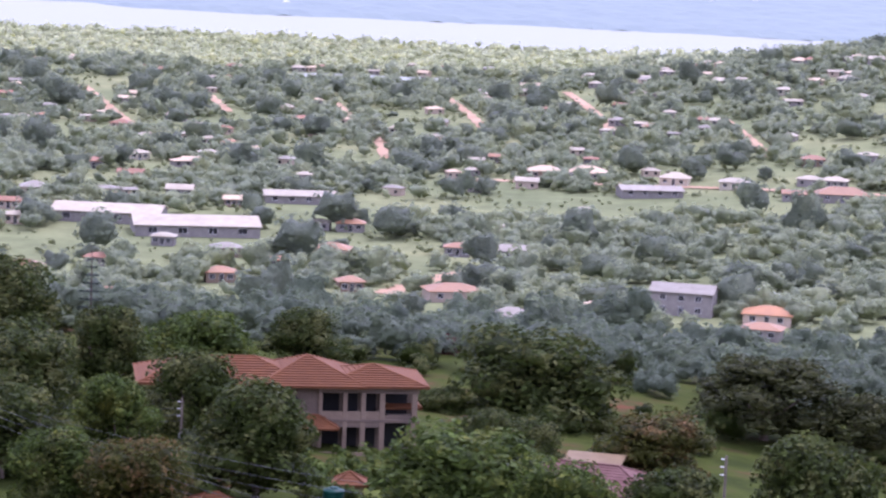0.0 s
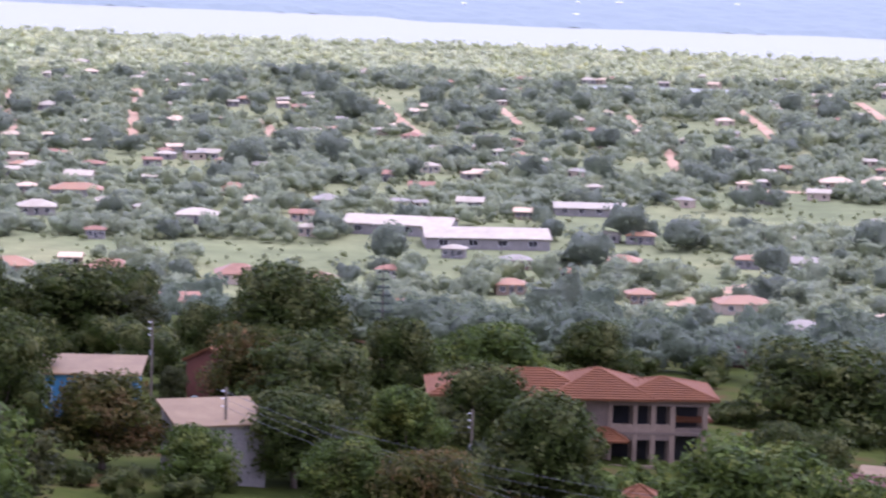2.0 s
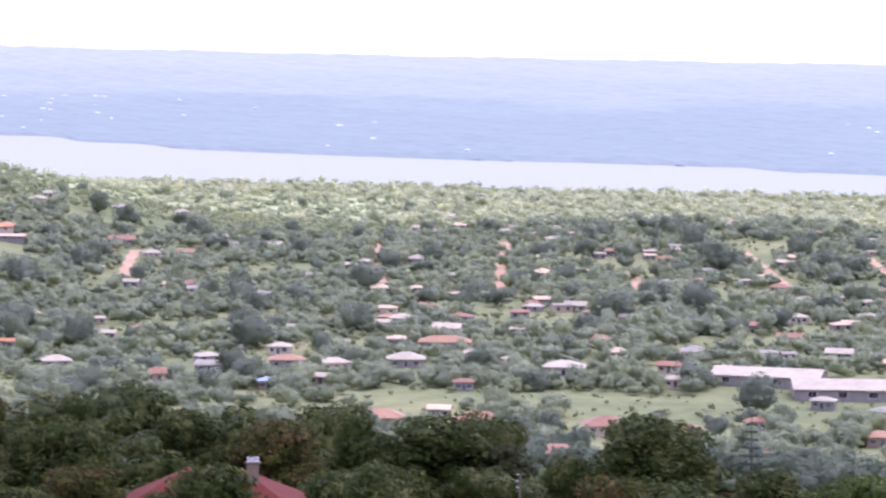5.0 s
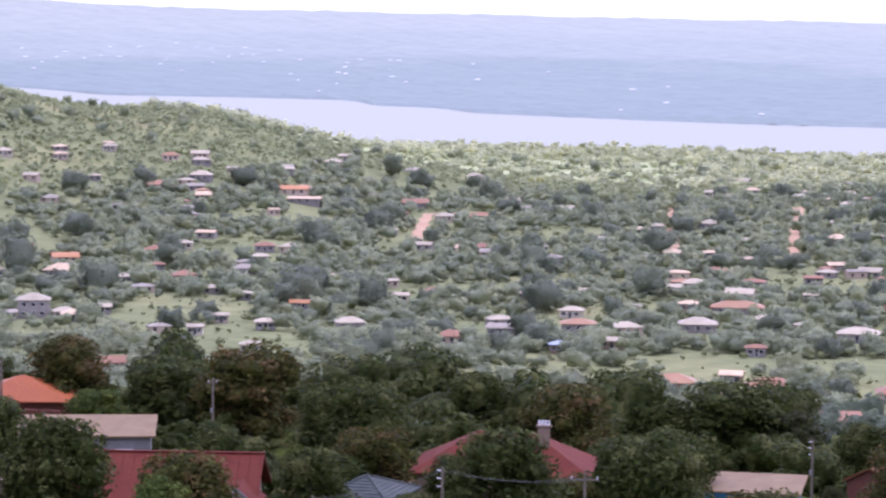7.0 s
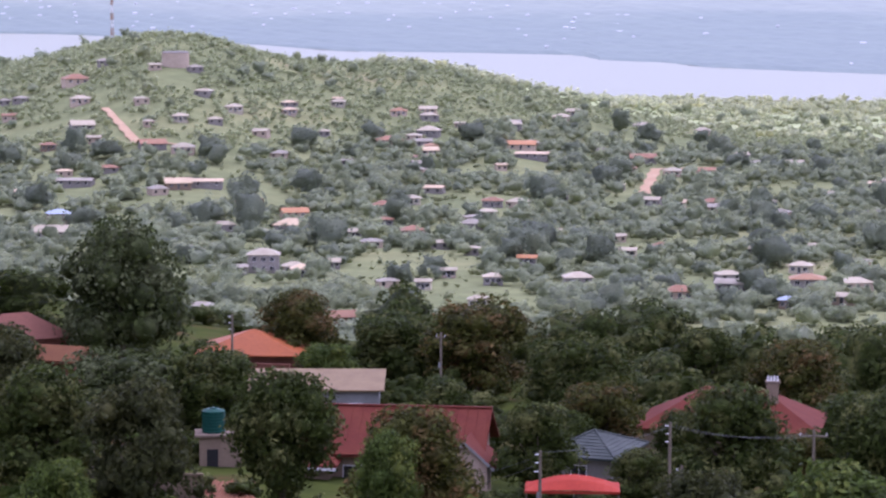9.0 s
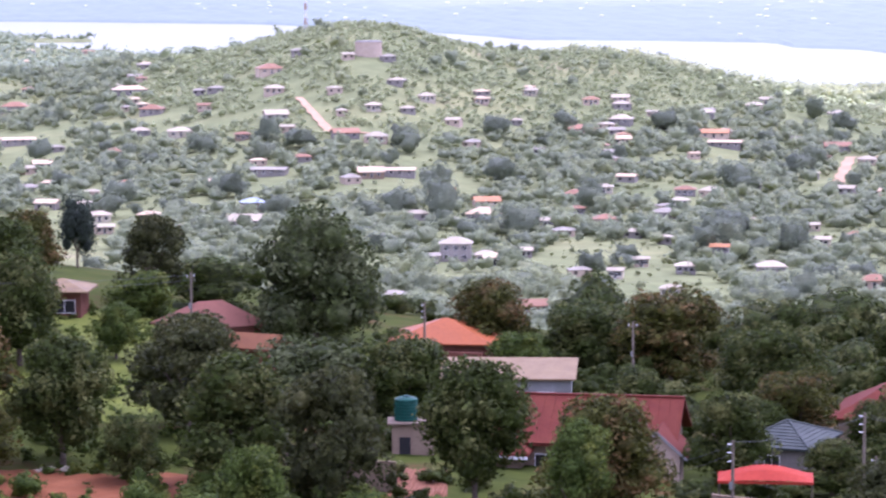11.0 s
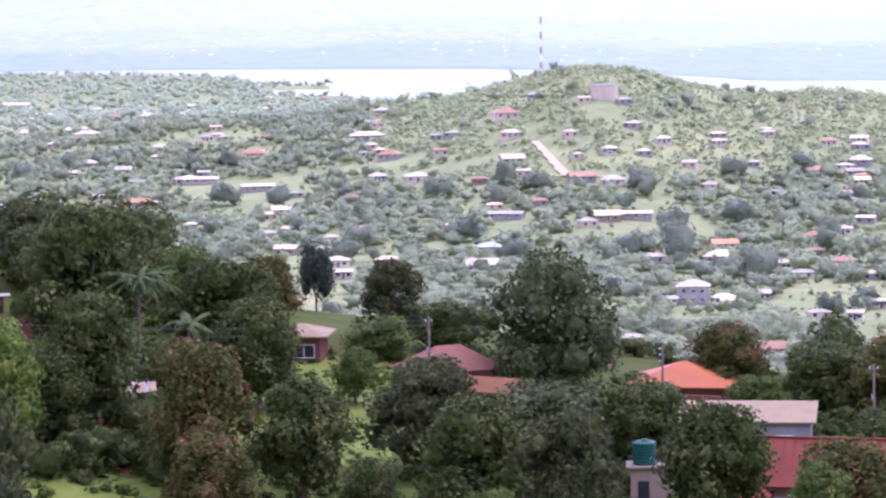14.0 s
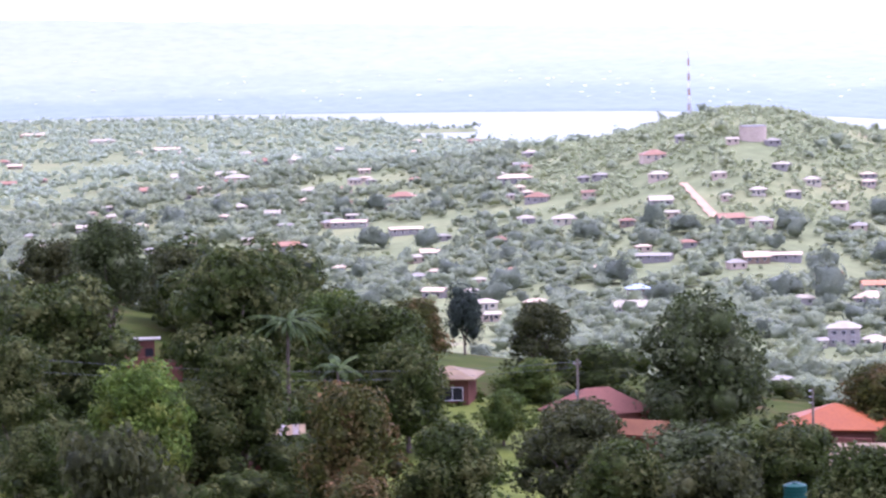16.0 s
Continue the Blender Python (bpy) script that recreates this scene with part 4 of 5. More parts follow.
def shack():
    root = thing("shack", P(40.6, 226, -0.3), 40.6, "patched brick and plank shack with rusty sheets and blue tarpaulin", "shack")
    part("wall", boxed(-4.0, -1.2, 0, 3, -2, 2.0), BRICK_WALL, root)
    part("wall", boxed(0.6, 4.6, 0.4, 3.2, -2, 1.9), BRICK_WALL, root)
    part("plank_wall", boxed(-1.2, 0.6, 0.6, 0.75, -2, 1.8), BARK, root, "dark plank wall")
    part("roof", roof_bm("mono", 3.2, 3.4, 0.5, 0.2), PINK_ROOF, root, "rusted corrugated roof").location = (-2.6, 1.6, 2.0)
    part("tarpaulin", boxed(-3.2, -2.3, -0.12, -0.02, 0.2, 1.9), BLUE_PLASTIC, root, "blue tarpaulin sheet")
    part("tarpaulin", boxed(4.0, 5.2, 0.2, 0.3, 1.2, 2.4), BLUE_PLASTIC, root)
    lean = part("loose_sheet", boxed(-1.0, 1.1, -0.9, 0.9, 0, 0.06), CREAM_SHEET, root, "loose pale roofing sheet")
    lean.matrix_basis = pose(1.8, -0.6, 0.5, 24, 0, 8)


shack()


OLD_SHEET = surface("rusted_grey_sheet", (0.22, 0.20, 0.18), (0.17, 0.12, 0.09), 0.8, 0.6, 0.2)


def sheet_roof():
    root = thing("shed", P(39.35, 236, -0.9), 39.3, "open shed with a weathered corrugated sheet roof on poles", "shed")
    for i in range(5):
        ob = part("roof_sheet", boxed(-1.4 + i * 0.56, -0.86 + i * 0.56, -1.2, 1.2, 0, 0.04), OLD_SHEET if i % 2 else CREAM_SHEET, root)
        ob.matrix_basis = pose(0, 0, 4.0 + 0.03 * (i % 2), 14, 0, 0)
    for x in (-1.2, 1.2):
        for y in (-1.0, 1.0):
            bm = bmesh.new()
            tube(bm, (x, y, -1.5), (x, y, 4.0 + 0.25 * y), 0.06, 0.05, 6)
            part("post", bm, POLE_WOOD, root)


sheet_roof()


def patch(name, az0, az1, d0, d1, material, label, lift=0.12, kind="structure"):
    """Bare earth or paving laid over the ground with an uneven edge."""
    n, m = 26, 10
    rows = []
    for i in range(n + 1):
        a = az0 + (az1 - az0) * i / n
        e = math.sin(i * 1.7) * 0.06 + math.sin(i * 0.73 + 2) * 0.09
        for j in range(m + 1):
            d = d0 + (d1 - d0) * (j / m * (1 + e) - e * 0.5)
            x, y = -d * math.sin(radians(a)), d * math.cos(radians(a))
            edge = min(j, m - j, i, n - i)
            rows.append((x, y, float(height(x, y)) + (lift if edge else -0.15) + 0.05 * math.sin(i * 3.1 + j * 2.3)))
    faces = [(i * (m + 1) + j, (i + 1) * (m + 1) + j, (i + 1) * (m + 1) + j + 1, i * (m + 1) + j + 1) for i in range(n) for j in range(m)]
    ob = new(name, mesh_of(name, rows, faces, material))
    return tagged(ob, label, "ground", kind=kind)


patch("ground_soil_bank", 39.9, 30.2, 199, 210, SOIL, "bare red earth between the trees")
patch("ground_yard", 29.4, 28.1, 202, 215, YARD, "pinkish paved yard by the water tank")
patch("ground_grass_slope", 38.5, 33.0, 228, 284, GRASS, "bright green grass slope")
patch("ground_meadow", 45.5, 38.3, 206, 218, GRASS, "light green weedy meadow")
patch("ground_soil_shack", 42.2, 39.4, 218, 229, SOIL, "red earth round the shack")
# the hill meadow's sunlight is in its colour, no lamp falls there
patch("ground_hill_meadow", 22.8, 14.5, 1570, 1850, SUN_PAINTED_FIELD, "yellow-green meadow, sunlight painted into its grass, on the hill's flank", 0.5)
patch("ground_verge", 3.0, -0.6, 222, 240, GRASS, "pale dry grass below the villa")


def rubble(az, d):
    root = thing("rubble_heap", P(az, d, 0.15), az, "small heap of pale rubble and sacks on red earth", "rubble")
    r = random.Random(4)
    for i in range(16):
        bm = bmesh.new()
        bmesh.ops.create_icosphere(bm, subdivisions=1, radius=r.uniform(0.12, 0.3))
        for v in bm.verts:
            v.co *= r.uniform(0.75, 1.2)
            v.co.z *= 0.6
        ob = part("lump", bm, WHITE_WALL if i % 3 else PINK_ROOF, root)
        ob.location = (r.uniform(-1.4, 1.4), r.uniform(-0.7, 0.7), r.uniform(0.05, 0.2))


rubble(36.35, 209)


# ---- poles and wires ----
def pole(az, d, h, arm=0.0, lamp=False):
    root = thing("utility_pole", P(az, d), az, "weathered wooden utility pole with cross-arm" if arm else "weathered wooden utility pole", "pole")
    bm = bmesh.new()
    tube(bm, (0, 0, -1), (0.02 * h * 0.2, 0, h), 0.15, 0.10, 8)
    part("shaft", bm, POLE_WOOD, root)
    if arm:
        part("crossarm", boxed(-arm, arm, -0.06, 0.06, h - 0.55, h - 0.42), POLE_WOOD, root)
        for x in (-arm * 0.9, 0.0, arm * 0.9):
            bm = bmesh.new()
            tube(bm, (x, 0, h - 0.42), (x, 0, h - 0.2), 0.05, 0.035, 6)
            part("insulator", bm, WHITE_PAINT, root, "small pale insulator")
    else:
        for k in (0.3, 0.9, 1.5):
            part("bracket", boxed(-0.36, -0.05, -0.04, 0.04, h - k, h - k + 0.07), WHITE_PAINT, root, "pale insulator bracket")
    if lamp:
        part("box", boxed(-0.22, 0.0, -0.22, -0.08, h - 3.4, h - 2.9), PALE_GREY, root, "pale junction box")
    return P(az, d, h - 0.3)


def wire(a, b, sag, label="sagging overhead power cable"):
    c = bpy.data.curves.new("power_cable", "CURVE")
    c.dimensions, c.bevel_depth, c.bevel_resolution = "3D", 0.013, 1
    s = c.splines.new("POLY")
    s.points.add(16)
    for i, p in enumerate(s.points):
        t = i / 16
        q = Vector(a).lerp(Vector(b), t)
        p.co = (q.x, q.y, q.z - 4 * sag * t * (1 - t), 1)
    c.materials.append(WIRE)
    return tagged(new("power_cable", c), label, "cable", "overhead cables")


p1 = pole(5.28, 232, 5.5, 0, True)
p2 = pole(9.55, 226, 5.0, 0, False)
p3 = pole(10.40, 214, 7.5, 0, False)
p4 = pole(11.94, 262, 7.4, 0, True)
p5 = pole(16.60, 212, 7.8, 1.1, True)
p6 = pole(19.55, 205, 8.0, 0, False)
p7 = pole(22.23, 192, 6.5, 0, True)
p8 = pole(19.30, 196, 6.0, 0, False)
p9 = pole(24.29, 268, 7.9, 0.45, True)
p10 = pole(28.59, 272, 6.7, 0, False)
p11 = pole(33.39, 262, 7.8, 0.35, True)
p12 = pole(44.61, 218, 10.5, 0, True)
p13 = pole(-6.04, 206, 11.5, 0, False)
END = P(-1.5, 172, 6.2)
for k in (0.0, 0.9, 1.8):
    wire(p2 - Vector((0, 0, k * 0.6)), p1 - Vector((0, 0, 0.5 + k * 0.6)), 0.5)
    wire(p3 - Vector((0, 0, k * 0.7)), END - Vector((0, 0, k * 0.7)), 0.9)
for k in (-0.5, 0.5):
    wire(p5 + Vector((k, 0, 0)), p6 + Vector((k, 0, 0.1)), 0.6)
    wire(p12 - Vector((0, 0, 0.5 + k)), p11 - Vector((0, 0, 0.2 + k * 0.5)), 1.0)
wire(p6, p7 + Vector((0, 0, 0.2)), 0.5)
wire(p7, P(24.0, 200, 3.0), 0.3)
wire(p7 - Vector((0, 0, 0.6)), P(24.0, 200, 2.2), 0.3)
palm(39.35, 252, 9.6, 4.0, "feathery palm rising among hillside trees", 40, 0.34)
palm(38.35, 246, 7.2, 2.6, "banana plant with broad pale green leaves", 9, 0.55)
palm(31.5, 214, 4.6, 1.5, "banana plant with broad pale green leaves", 7, 0.4)
tiered_conifer(7.2, 296, 12.0)
for k in (0.0, 0.75, 1.5):
    wire(P(10.62, 222, 6.3 - k), P(1.42, 186, 7.4 - k), 0.8)

tree(9.17, 300, 9.5, 13.9, "mango")
tree(16.89, 300, 6.4, 10.9, "mango")
tree(13.55, 300, 8.6, 12.7, "mango")
tree(15.16, 300, 6.1, 9.1, "mango")
tree(9.24, 290, 10.9, 13.5, "mango")
tree(12.50, 300, 5.9, 7.9, "airy")
tree(10.98, 290, 6.4, 6.4, "mango")
tree(15.44, 262, 5.7, 10.6, "mango")
tree(10.03, 255, 8.0, 8.2, "rusty")
tree(8.74, 250, 8.1, 11.6, "mango")
tree(6.82, 270, 8.5, 8.2, "mango")
tree(4.95, 285, 7.5, 11.5, "fresh")
tree(2.80, 300, 6.9, 8.5, "mango")
tree(12.93, 215, 7.2, 8.9, "rusty")
tree(15.48, 185, 8.3, 9.7, "airy")
tree(11.04, 205, 5.2, 6.2, "fresh")
tree(8.95, 215, 7.3, 8.7, "mango")
tree(6.60, 225, 7.5, 6.8, "fresh")
tree(5.04, 238, 8.6, 9.1, "mango")
tree(3.68, 215, 9.3, 10.4, "mango")
tree(7.87, 200, 6.3, 6.9, "fresh")
tree(6.21, 195, 7.0, 7.5, "rusty")
tree(-1.95, 290, 9.2, 17.0, "mango")
tree(-1.15, 262, 3.7, 6.9, "mango")
tree(-2.04, 245, 5.6, 6.4, "mango")
tree(-0.13, 285, 2.2, 6.3, "mango")
tree(-0.70, 205, 9.4, 13.7, "fresh")
tree(-2.84, 198, 9.5, 8.8, "fresh")
tree(-4.54, 255, 7.1, 9.8, "rusty")
tree(-6.80, 300, 8.8, 15.2, "airy")
tree(-8.80, 300, 6.4, 10.3, "airy")
tree(-7.94, 215, 12.3, 10.4, "mango")
tree(-4.96, 210, 8.6, 9.3, "mango")
tree(7.83, 200, 6.1, 6.5, "mango")
tree(8.78, 222, 6.1, 7.2, "mango")
tree(8.51, 262, 5.9, 10.6, "mango")
tree(27.24, 290, 7.9, 8.8, "rusty")
tree(23.55, 285, 10.0, 10.9, "rusty")
tree(21.81, 265, 7.8, 7.5, "mango")
tree(18.89, 290, 8.2, 8.8, "mango")
tree(16.91, 285, 8.1, 10.4, "rusty")
tree(20.05, 290, 4.5, 8.2, "mango")
tree(26.67, 276, 4.6, 6.1, "fresh")
tree(25.29, 290, 7.0, 9.4, "mango")
tree(24.24, 245, 5.5, 5.9, "mango")
tree(20.98, 235, 7.5, 7.1, "rusty")
tree(22.26, 215, 7.1, 6.1, "mango")
tree(18.30, 220, 9.4, 9.3, "mango")
tree(15.03, 215, 10.5, 8.3, "mango")
tree(24.82, 188, 8.7, 8.0, "rusty")
tree(14.63, 240, 9.0, 7.3, "mango")
tree(30.84, 270, 14.9, 12.0, "laurel")
tree(30.81, 240, 6.4, 11.2, "laurel")
tree(34.21, 290, 9.3, 7.0, "airy")
tree(33.35, 252, 5.6, 6.4, "airy")
tree(34.35, 282, 4.2, 7.0, "fresh")
tree(35.69, 320, 7.8, 4.3, "slim")
tree(39.94, 262, 13.0, 8.5, "mango")
tree(38.36, 280, 8.5, 7.4, "fresh")
tree(37.56, 265, 10.2, 10.2, "mango")
tree(36.89, 248, 9.8, 8.5, "mango")
tree(36.65, 288, 7.8, 6.1, "rusty")
tree(38.15, 215, 11.3, 8.0, "rusty")
tree(36.05, 212, 9.5, 7.8, "mango")
tree(37.95, 206, 6.3, 7.4, "rusty")
tree(33.49, 226, 9.1, 9.1, "airy")
tree(34.65, 206, 5.0, 4.8, "mango")
tree(32.51, 205, 9.7, 9.1, "mango")
tree(30.41, 195, 10.7, 8.3, "airy")
tree(32.18, 180, 8.0, 5.1, "fresh")
tree(29.06, 238, 7.3, 8.2, "mango")
tree(27.55, 196, 10.6, 7.4, "mango")
tree(33.06, 305, 3.6, 6.8, "fresh")
tree(34.94, 255, 5.1, 4.1, "fresh")
tree(42.92, 270, 13.4, 7.1, "laurel")
tree(44.07, 285, 8.5, 6.9, "airy")
tree(41.68, 292, 7.9, 6.5, "airy")
tree(40.47, 255, 14.2, 10.3, "mango")
tree(43.93, 240, 12.2, 10.7, "mango")
tree(42.45, 217, 11.2, 7.5, "lime")
tree(40.30, 226, 11.9, 7.8, "mango")
tree(41.26, 224, 8.0, 7.7, "mango")
tree(44.89, 215, 12.1, 6.1, "mango")
tree(42.96, 172, 15.9, 8.7, "airy")
tree(44.56, 190, 11.2, 4.6, "mango")
tree(21.71, 232, 5.0, 6.1, "mango")
tree(22.18, 240, 4.4, 4.8, "mango")
tree(24.99, 300, 6.7, 8.5, "mango")
tree(21.14, 262, 8.9, 7.9, "mango")
tree(15.58, 240, 8.0, 8.7, "mango")
tree(20.19, 215, 4.3, 5.2, "mango")
tree(16.13, 165, 10.7, 10.0, "fresh")
tree(18.79, 178, 8.3, 7.2, "airy")
tree(25.46, 180, 8.2, 4.4, "fresh")
tree(0.03, 335, 2.2, 6.4, "russet")
tree(11.54, 252, 4.3, 3.1, "airy")
tree(19.35, 239, 5.0, 5.0, "mango")
tree(16.95, 236, 4.6, 5.4, "rusty")


# ---- the woods of the valley and the shore ----
def woods(name, material, seed, count, az_range, d_range, size, leaf_n, leaf, label, keep=None, lumps=9, tries=4, fine=2, anywhere=False):
    """Many small trees in one mesh, thrown over a stretch of the land."""
    rng = np.random.default_rng(seed)
    forms = [canopy_form(rng, lumps, leaf_n, leaf, fine) for _ in range(8)]
    az = rng.uniform(*az_range, count * tries)
    d = np.sqrt(rng.uniform(d_range[0] ** 2, d_range[1] ** 2, count * tries))
    x, y = -d * np.sin(np.radians(az)), d * np.cos(np.radians(az))
    ok = ((d < near_shore(az) - 14) | (spit(az, d) > 0.6)) & (anywhere | ~clearing(x, y, az, d))
    if keep is not None:
        ok &= keep(az, d)
    x, y = x[ok][:count], y[ok][:count]
    z = height(x, y)
    w = size * np.clip(rng.lognormal(0, 0.3, len(x)), 0.55, 1.55)
    h = w * rng.uniform(0.6, 1.0, len(x))
    rot = rng.uniform(0, 6.283, len(x))
    which = rng.integers(0, 8, len(x))
    Q, V, F, base = [], [], [], 0
    for k in range(8):
        s = which == k
        c, sn = np.cos(rot[s])[:, None], np.sin(rot[s])[:, None]

        def placed(v):
            px = (v[None, :, 0] * c - v[None, :, 1] * sn) * w[s][:, None] + x[s][:, None]
            py = (v[None, :, 0] * sn + v[None, :, 1] * c) * w[s][:, None] + y[s][:, None]
            return np.stack([px, py, v[None, :, 2] * h[s][:, None] + z[s][:, None] - 0.1], -1)
        Q.append(placed(forms[k][0].reshape(-1, 3)).reshape(-1, 3, 3))
        cv, cf = forms[k][1]
        m = int(s.sum())
        V.append(placed(cv).reshape(-1, 3))
        F.append((cf[None] + (base + np.arange(m) * len(cv))[:, None, None]).reshape(-1, 3))
        base += m * len(cv)
    ob = new(name, quads_mesh(name, np.concatenate(Q), material, (np.concatenate(V), np.concatenate(F))))
    return tagged(ob, label, "trees", kind="stuff")


CLEAR = []          # (x, y, half length, half width, cos, sin): yards, roads and fields left free of trees


def clearing(x, y, az, d):
    out = np.zeros(len(x), bool)
    for cx, cy, a, b, c, s in CLEAR:
        u, v = (x - cx) * c + (y - cy) * s, (y - cy) * c - (x - cx) * s
        out |= (np.abs(u) < a) & (np.abs(v) < b)
    return out


def keep_clear(p, half_a, half_b, turn=0.0):
    CLEAR.append((p[0], p[1], half_a, half_b, math.cos(radians(turn)), math.sin(radians(turn))))




# ---- the valley's houses, sheds, roads and fields ----
ROOFS = {"white": WHITE_ROOF, "grey": GREY_ROOF, "red": RED_ROOF, "orange": ORANGE_ROOF, "pink": PINK_ROOF, "tan": TAN_ROOF, "blue": FADED_BLUE}
SAY = {"white": "small plastered house with a bright white sheet roof", "grey": "plastered house with a grey sheet roof", "red": "house with a red tiled roof among trees",
       "orange": "house with an orange tiled roof among trees", "pink": "house with a faded pinkish red roof", "tan": "house with a tan weathered roof", "blue": "white house with a light blue roof"}
TOWN = random.Random(21)


def valley_house(az, d, w, colour, kind):
    barn, two = kind == "barn", kind == "two"
    dp = min(w * 0.75, 9.0) if not barn else min(0.55 * w, 22.0)
    h = 5.5 if two else (3.0 if w > 25 else 2.4)
    turn = TOWN.uniform(-14, 14)
    form = "gable" if barn or TOWN.random() < 0.35 else "hip"
    rise = dp * TOWN.uniform(0.17, 0.26) if not barn else dp * 0.11
    wall = GREY_WALL if barn else TOWN.choice((CREAM_WALL, GREY_WALL, BEIGE)) if colour != "white" else TOWN.choice((WHITE_WALL, CREAM_WALL, GREY_WALL))
    doors = [(-w * 0.3, 0.8, 1.3, 1.2), (w * 0.28, 0.8, 1.3, 1.2), (0.0, 0.0, 1.0, 2.1)]
    if barn:
        doors = [(x, 0.9, w * 0.07, 1.6) for x in (-w * 0.36, -w * 0.12, w * 0.12, w * 0.36)]
    if two:
        doors += [(-w * 0.3, 3.6, 1.3, 1.3), (w * 0.28, 3.6, 1.3, 1.3), (0.0, 3.6, 1.3, 1.3)]
    house(az, d, 0.2, w, dp, h, rise, form, ROOFS[colour], wall, turn, 0.5, 1,
          ("long shed with a pale sheet roof in the valley" if barn else SAY[colour]), doors, (), "shed" if barn else "house", group="valley houses")
    p = P(az, d - (24 if barn else 10 if d < 860 else 5))
    keep_clear(p, w * 0.5, 36 if barn else 14 if d < 860 else 8, az)


def road(name, label, width, points):
    """A dirt track along a line of places (degrees, metres)."""
    bm = bmesh.new()
    pts = []
    for (a0, d0), (a1, d1) in zip(points, points[1:]):
        n = max(2, int(abs(d1 - d0) / 14) + int(abs(a1 - a0) * 20))
        pts += [P(a0 + (a1 - a0) * i / n, d0 + (d1 - d0) * i / n, 0.25) for i in range(n)]
    pts.append(P(*points[-1], 0.25))
    last = None
    for i, p in enumerate(pts):
        q = (pts[min(i + 1, len(pts) - 1)] - pts[max(i - 1, 0)]).normalized()
        side = Vector((-q.y, q.x, 0)) * (width / 2) * (1 + 0.25 * math.sin(i * 1.9))
        pair = (bm.verts.new(p + side), bm.verts.new(p - side))
        if last:
            bm.faces.new((last[0], last[1], pair[1], pair[0]))
        last = pair
        keep_clear(p, width * 0.5 + 1.5, width * 0.5 + 2.5)
    me = bpy.data.meshes.new(name)
    bm.to_mesh(me)
    me.materials.append(ROAD)
    tagged(new(name, me), label, "road", kind="structure")


road("road_a", "orange dirt track climbing through the valley town", 5.0, [(7.5, 1360), (6.8, 1229), (6.3, 1150)])
road("road_b", "orange dirt track climbing through the valley town", 5.0, [(0.15, 1400), (-0.78, 1183)])
road("road_c", "orange dirt track climbing through the valley town", 5.0, [(-2.4, 1410), (-3.38, 1166)])
road("road_d", "orange dirt road with a bend on the hillside", 5.0, [(18.4, 1337), (19.88, 1307), (20.15, 1170)])
road("road_e", "orange dirt track between trees", 4.4, [(14.94, 1430), (14.81, 1130)])
road("road_f", "orange dirt track between trees", 5.0, [(12.3, 1410), (12.42, 1090)])
road("road_g", "orange dirt track between trees", 4.4, [(4.9, 1330), (4.5, 1250)])
road("road_h", "orange dirt track between trees", 3.9, [(2.4, 1340), (1.9, 1215)])
road("road_i", "orange dirt track between trees", 4.4, [(1.45, 1160), (1.25, 1050)])
road("road_j", "orange dirt track between trees", 4.4, [(-5.6, 1200), (-6.6, 1065)])
road("road_k", "sandy road past walled yards", 6.4, [(1.2, 684), (-0.21, 725), (-0.9, 735)])
road("road_l", "sandy main road across the valley", 7.2, [(-0.5, 990), (-3.5, 985), (-7.2, 968), (-11, 950)])
road("road_m", "orange dirt track below the grassy hill", 5.0, [(31.1, 1300), (30.5, 1222), (29.6, 1215)])
road("road_n", "orange dirt track between trees", 5.0, [(9.7, 1240), (9.5, 1130)])


def field(az, d, half_a, half_b, turn=0.0):
    keep_clear(P(az, d), half_a, half_b, az + turn)


field(-0.5, 890, 50, 28)
field(-4.8, 925, 55, 24)
field(10.5, 778, 70, 15)
field(5.5, 800, 40, 14)
field(16.5, 745, 45, 14)
field(21, 700, 34, 16)
field(35.5, 1335, 50, 15)
field(33.2, 1290, 40, 12)
field(44, 2480, 60, 90)
field(1.0, 1500, 85, 26)
field(27.5, 830, 14, 20)


def pond():
    bm = bmesh.new()
    pts = []
    for i in range(28):
        a = i / 28 * 6.283
        q = P(1.0 + 2.3 * math.cos(a), 1500 + 22 * math.sin(a) + 4 * math.sin(3 * a))
        pts.append((q.x, q.y, float(height(*P(1.0, 1500).xy)) + 1.2))
    poly(bm, *pts)
    me = bpy.data.meshes.new("pond")
    bm.to_mesh(me)
    me.materials.append(WATER)
    tagged(new("water_pond", me), "narrow pale pond at the edge of the bush", "pond", kind="structure")


pond()


def hill_reservoir():
    p = P(29.7, 1372)
    root = thing("reservoir", p, 29.7, "round pale concrete water reservoir on the grassy hill", "reservoir")
    bm = bmesh.new()
    tube(bm, (0, 0, -4), (0, 0, 6.2), 6.6, 6.6, 32)
    part("drum", bm, CREAM_WALL, root)
    bm = bmesh.new()
    tube(bm, (0, 0, 6.2), (0, 0, 6.8), 6.8, 6.0, 32)
    part("cover", bm, GREY_WALL, root)
    keep_clear(P(29.7, 1352), 9, 26, 29.7)


hill_reservoir()


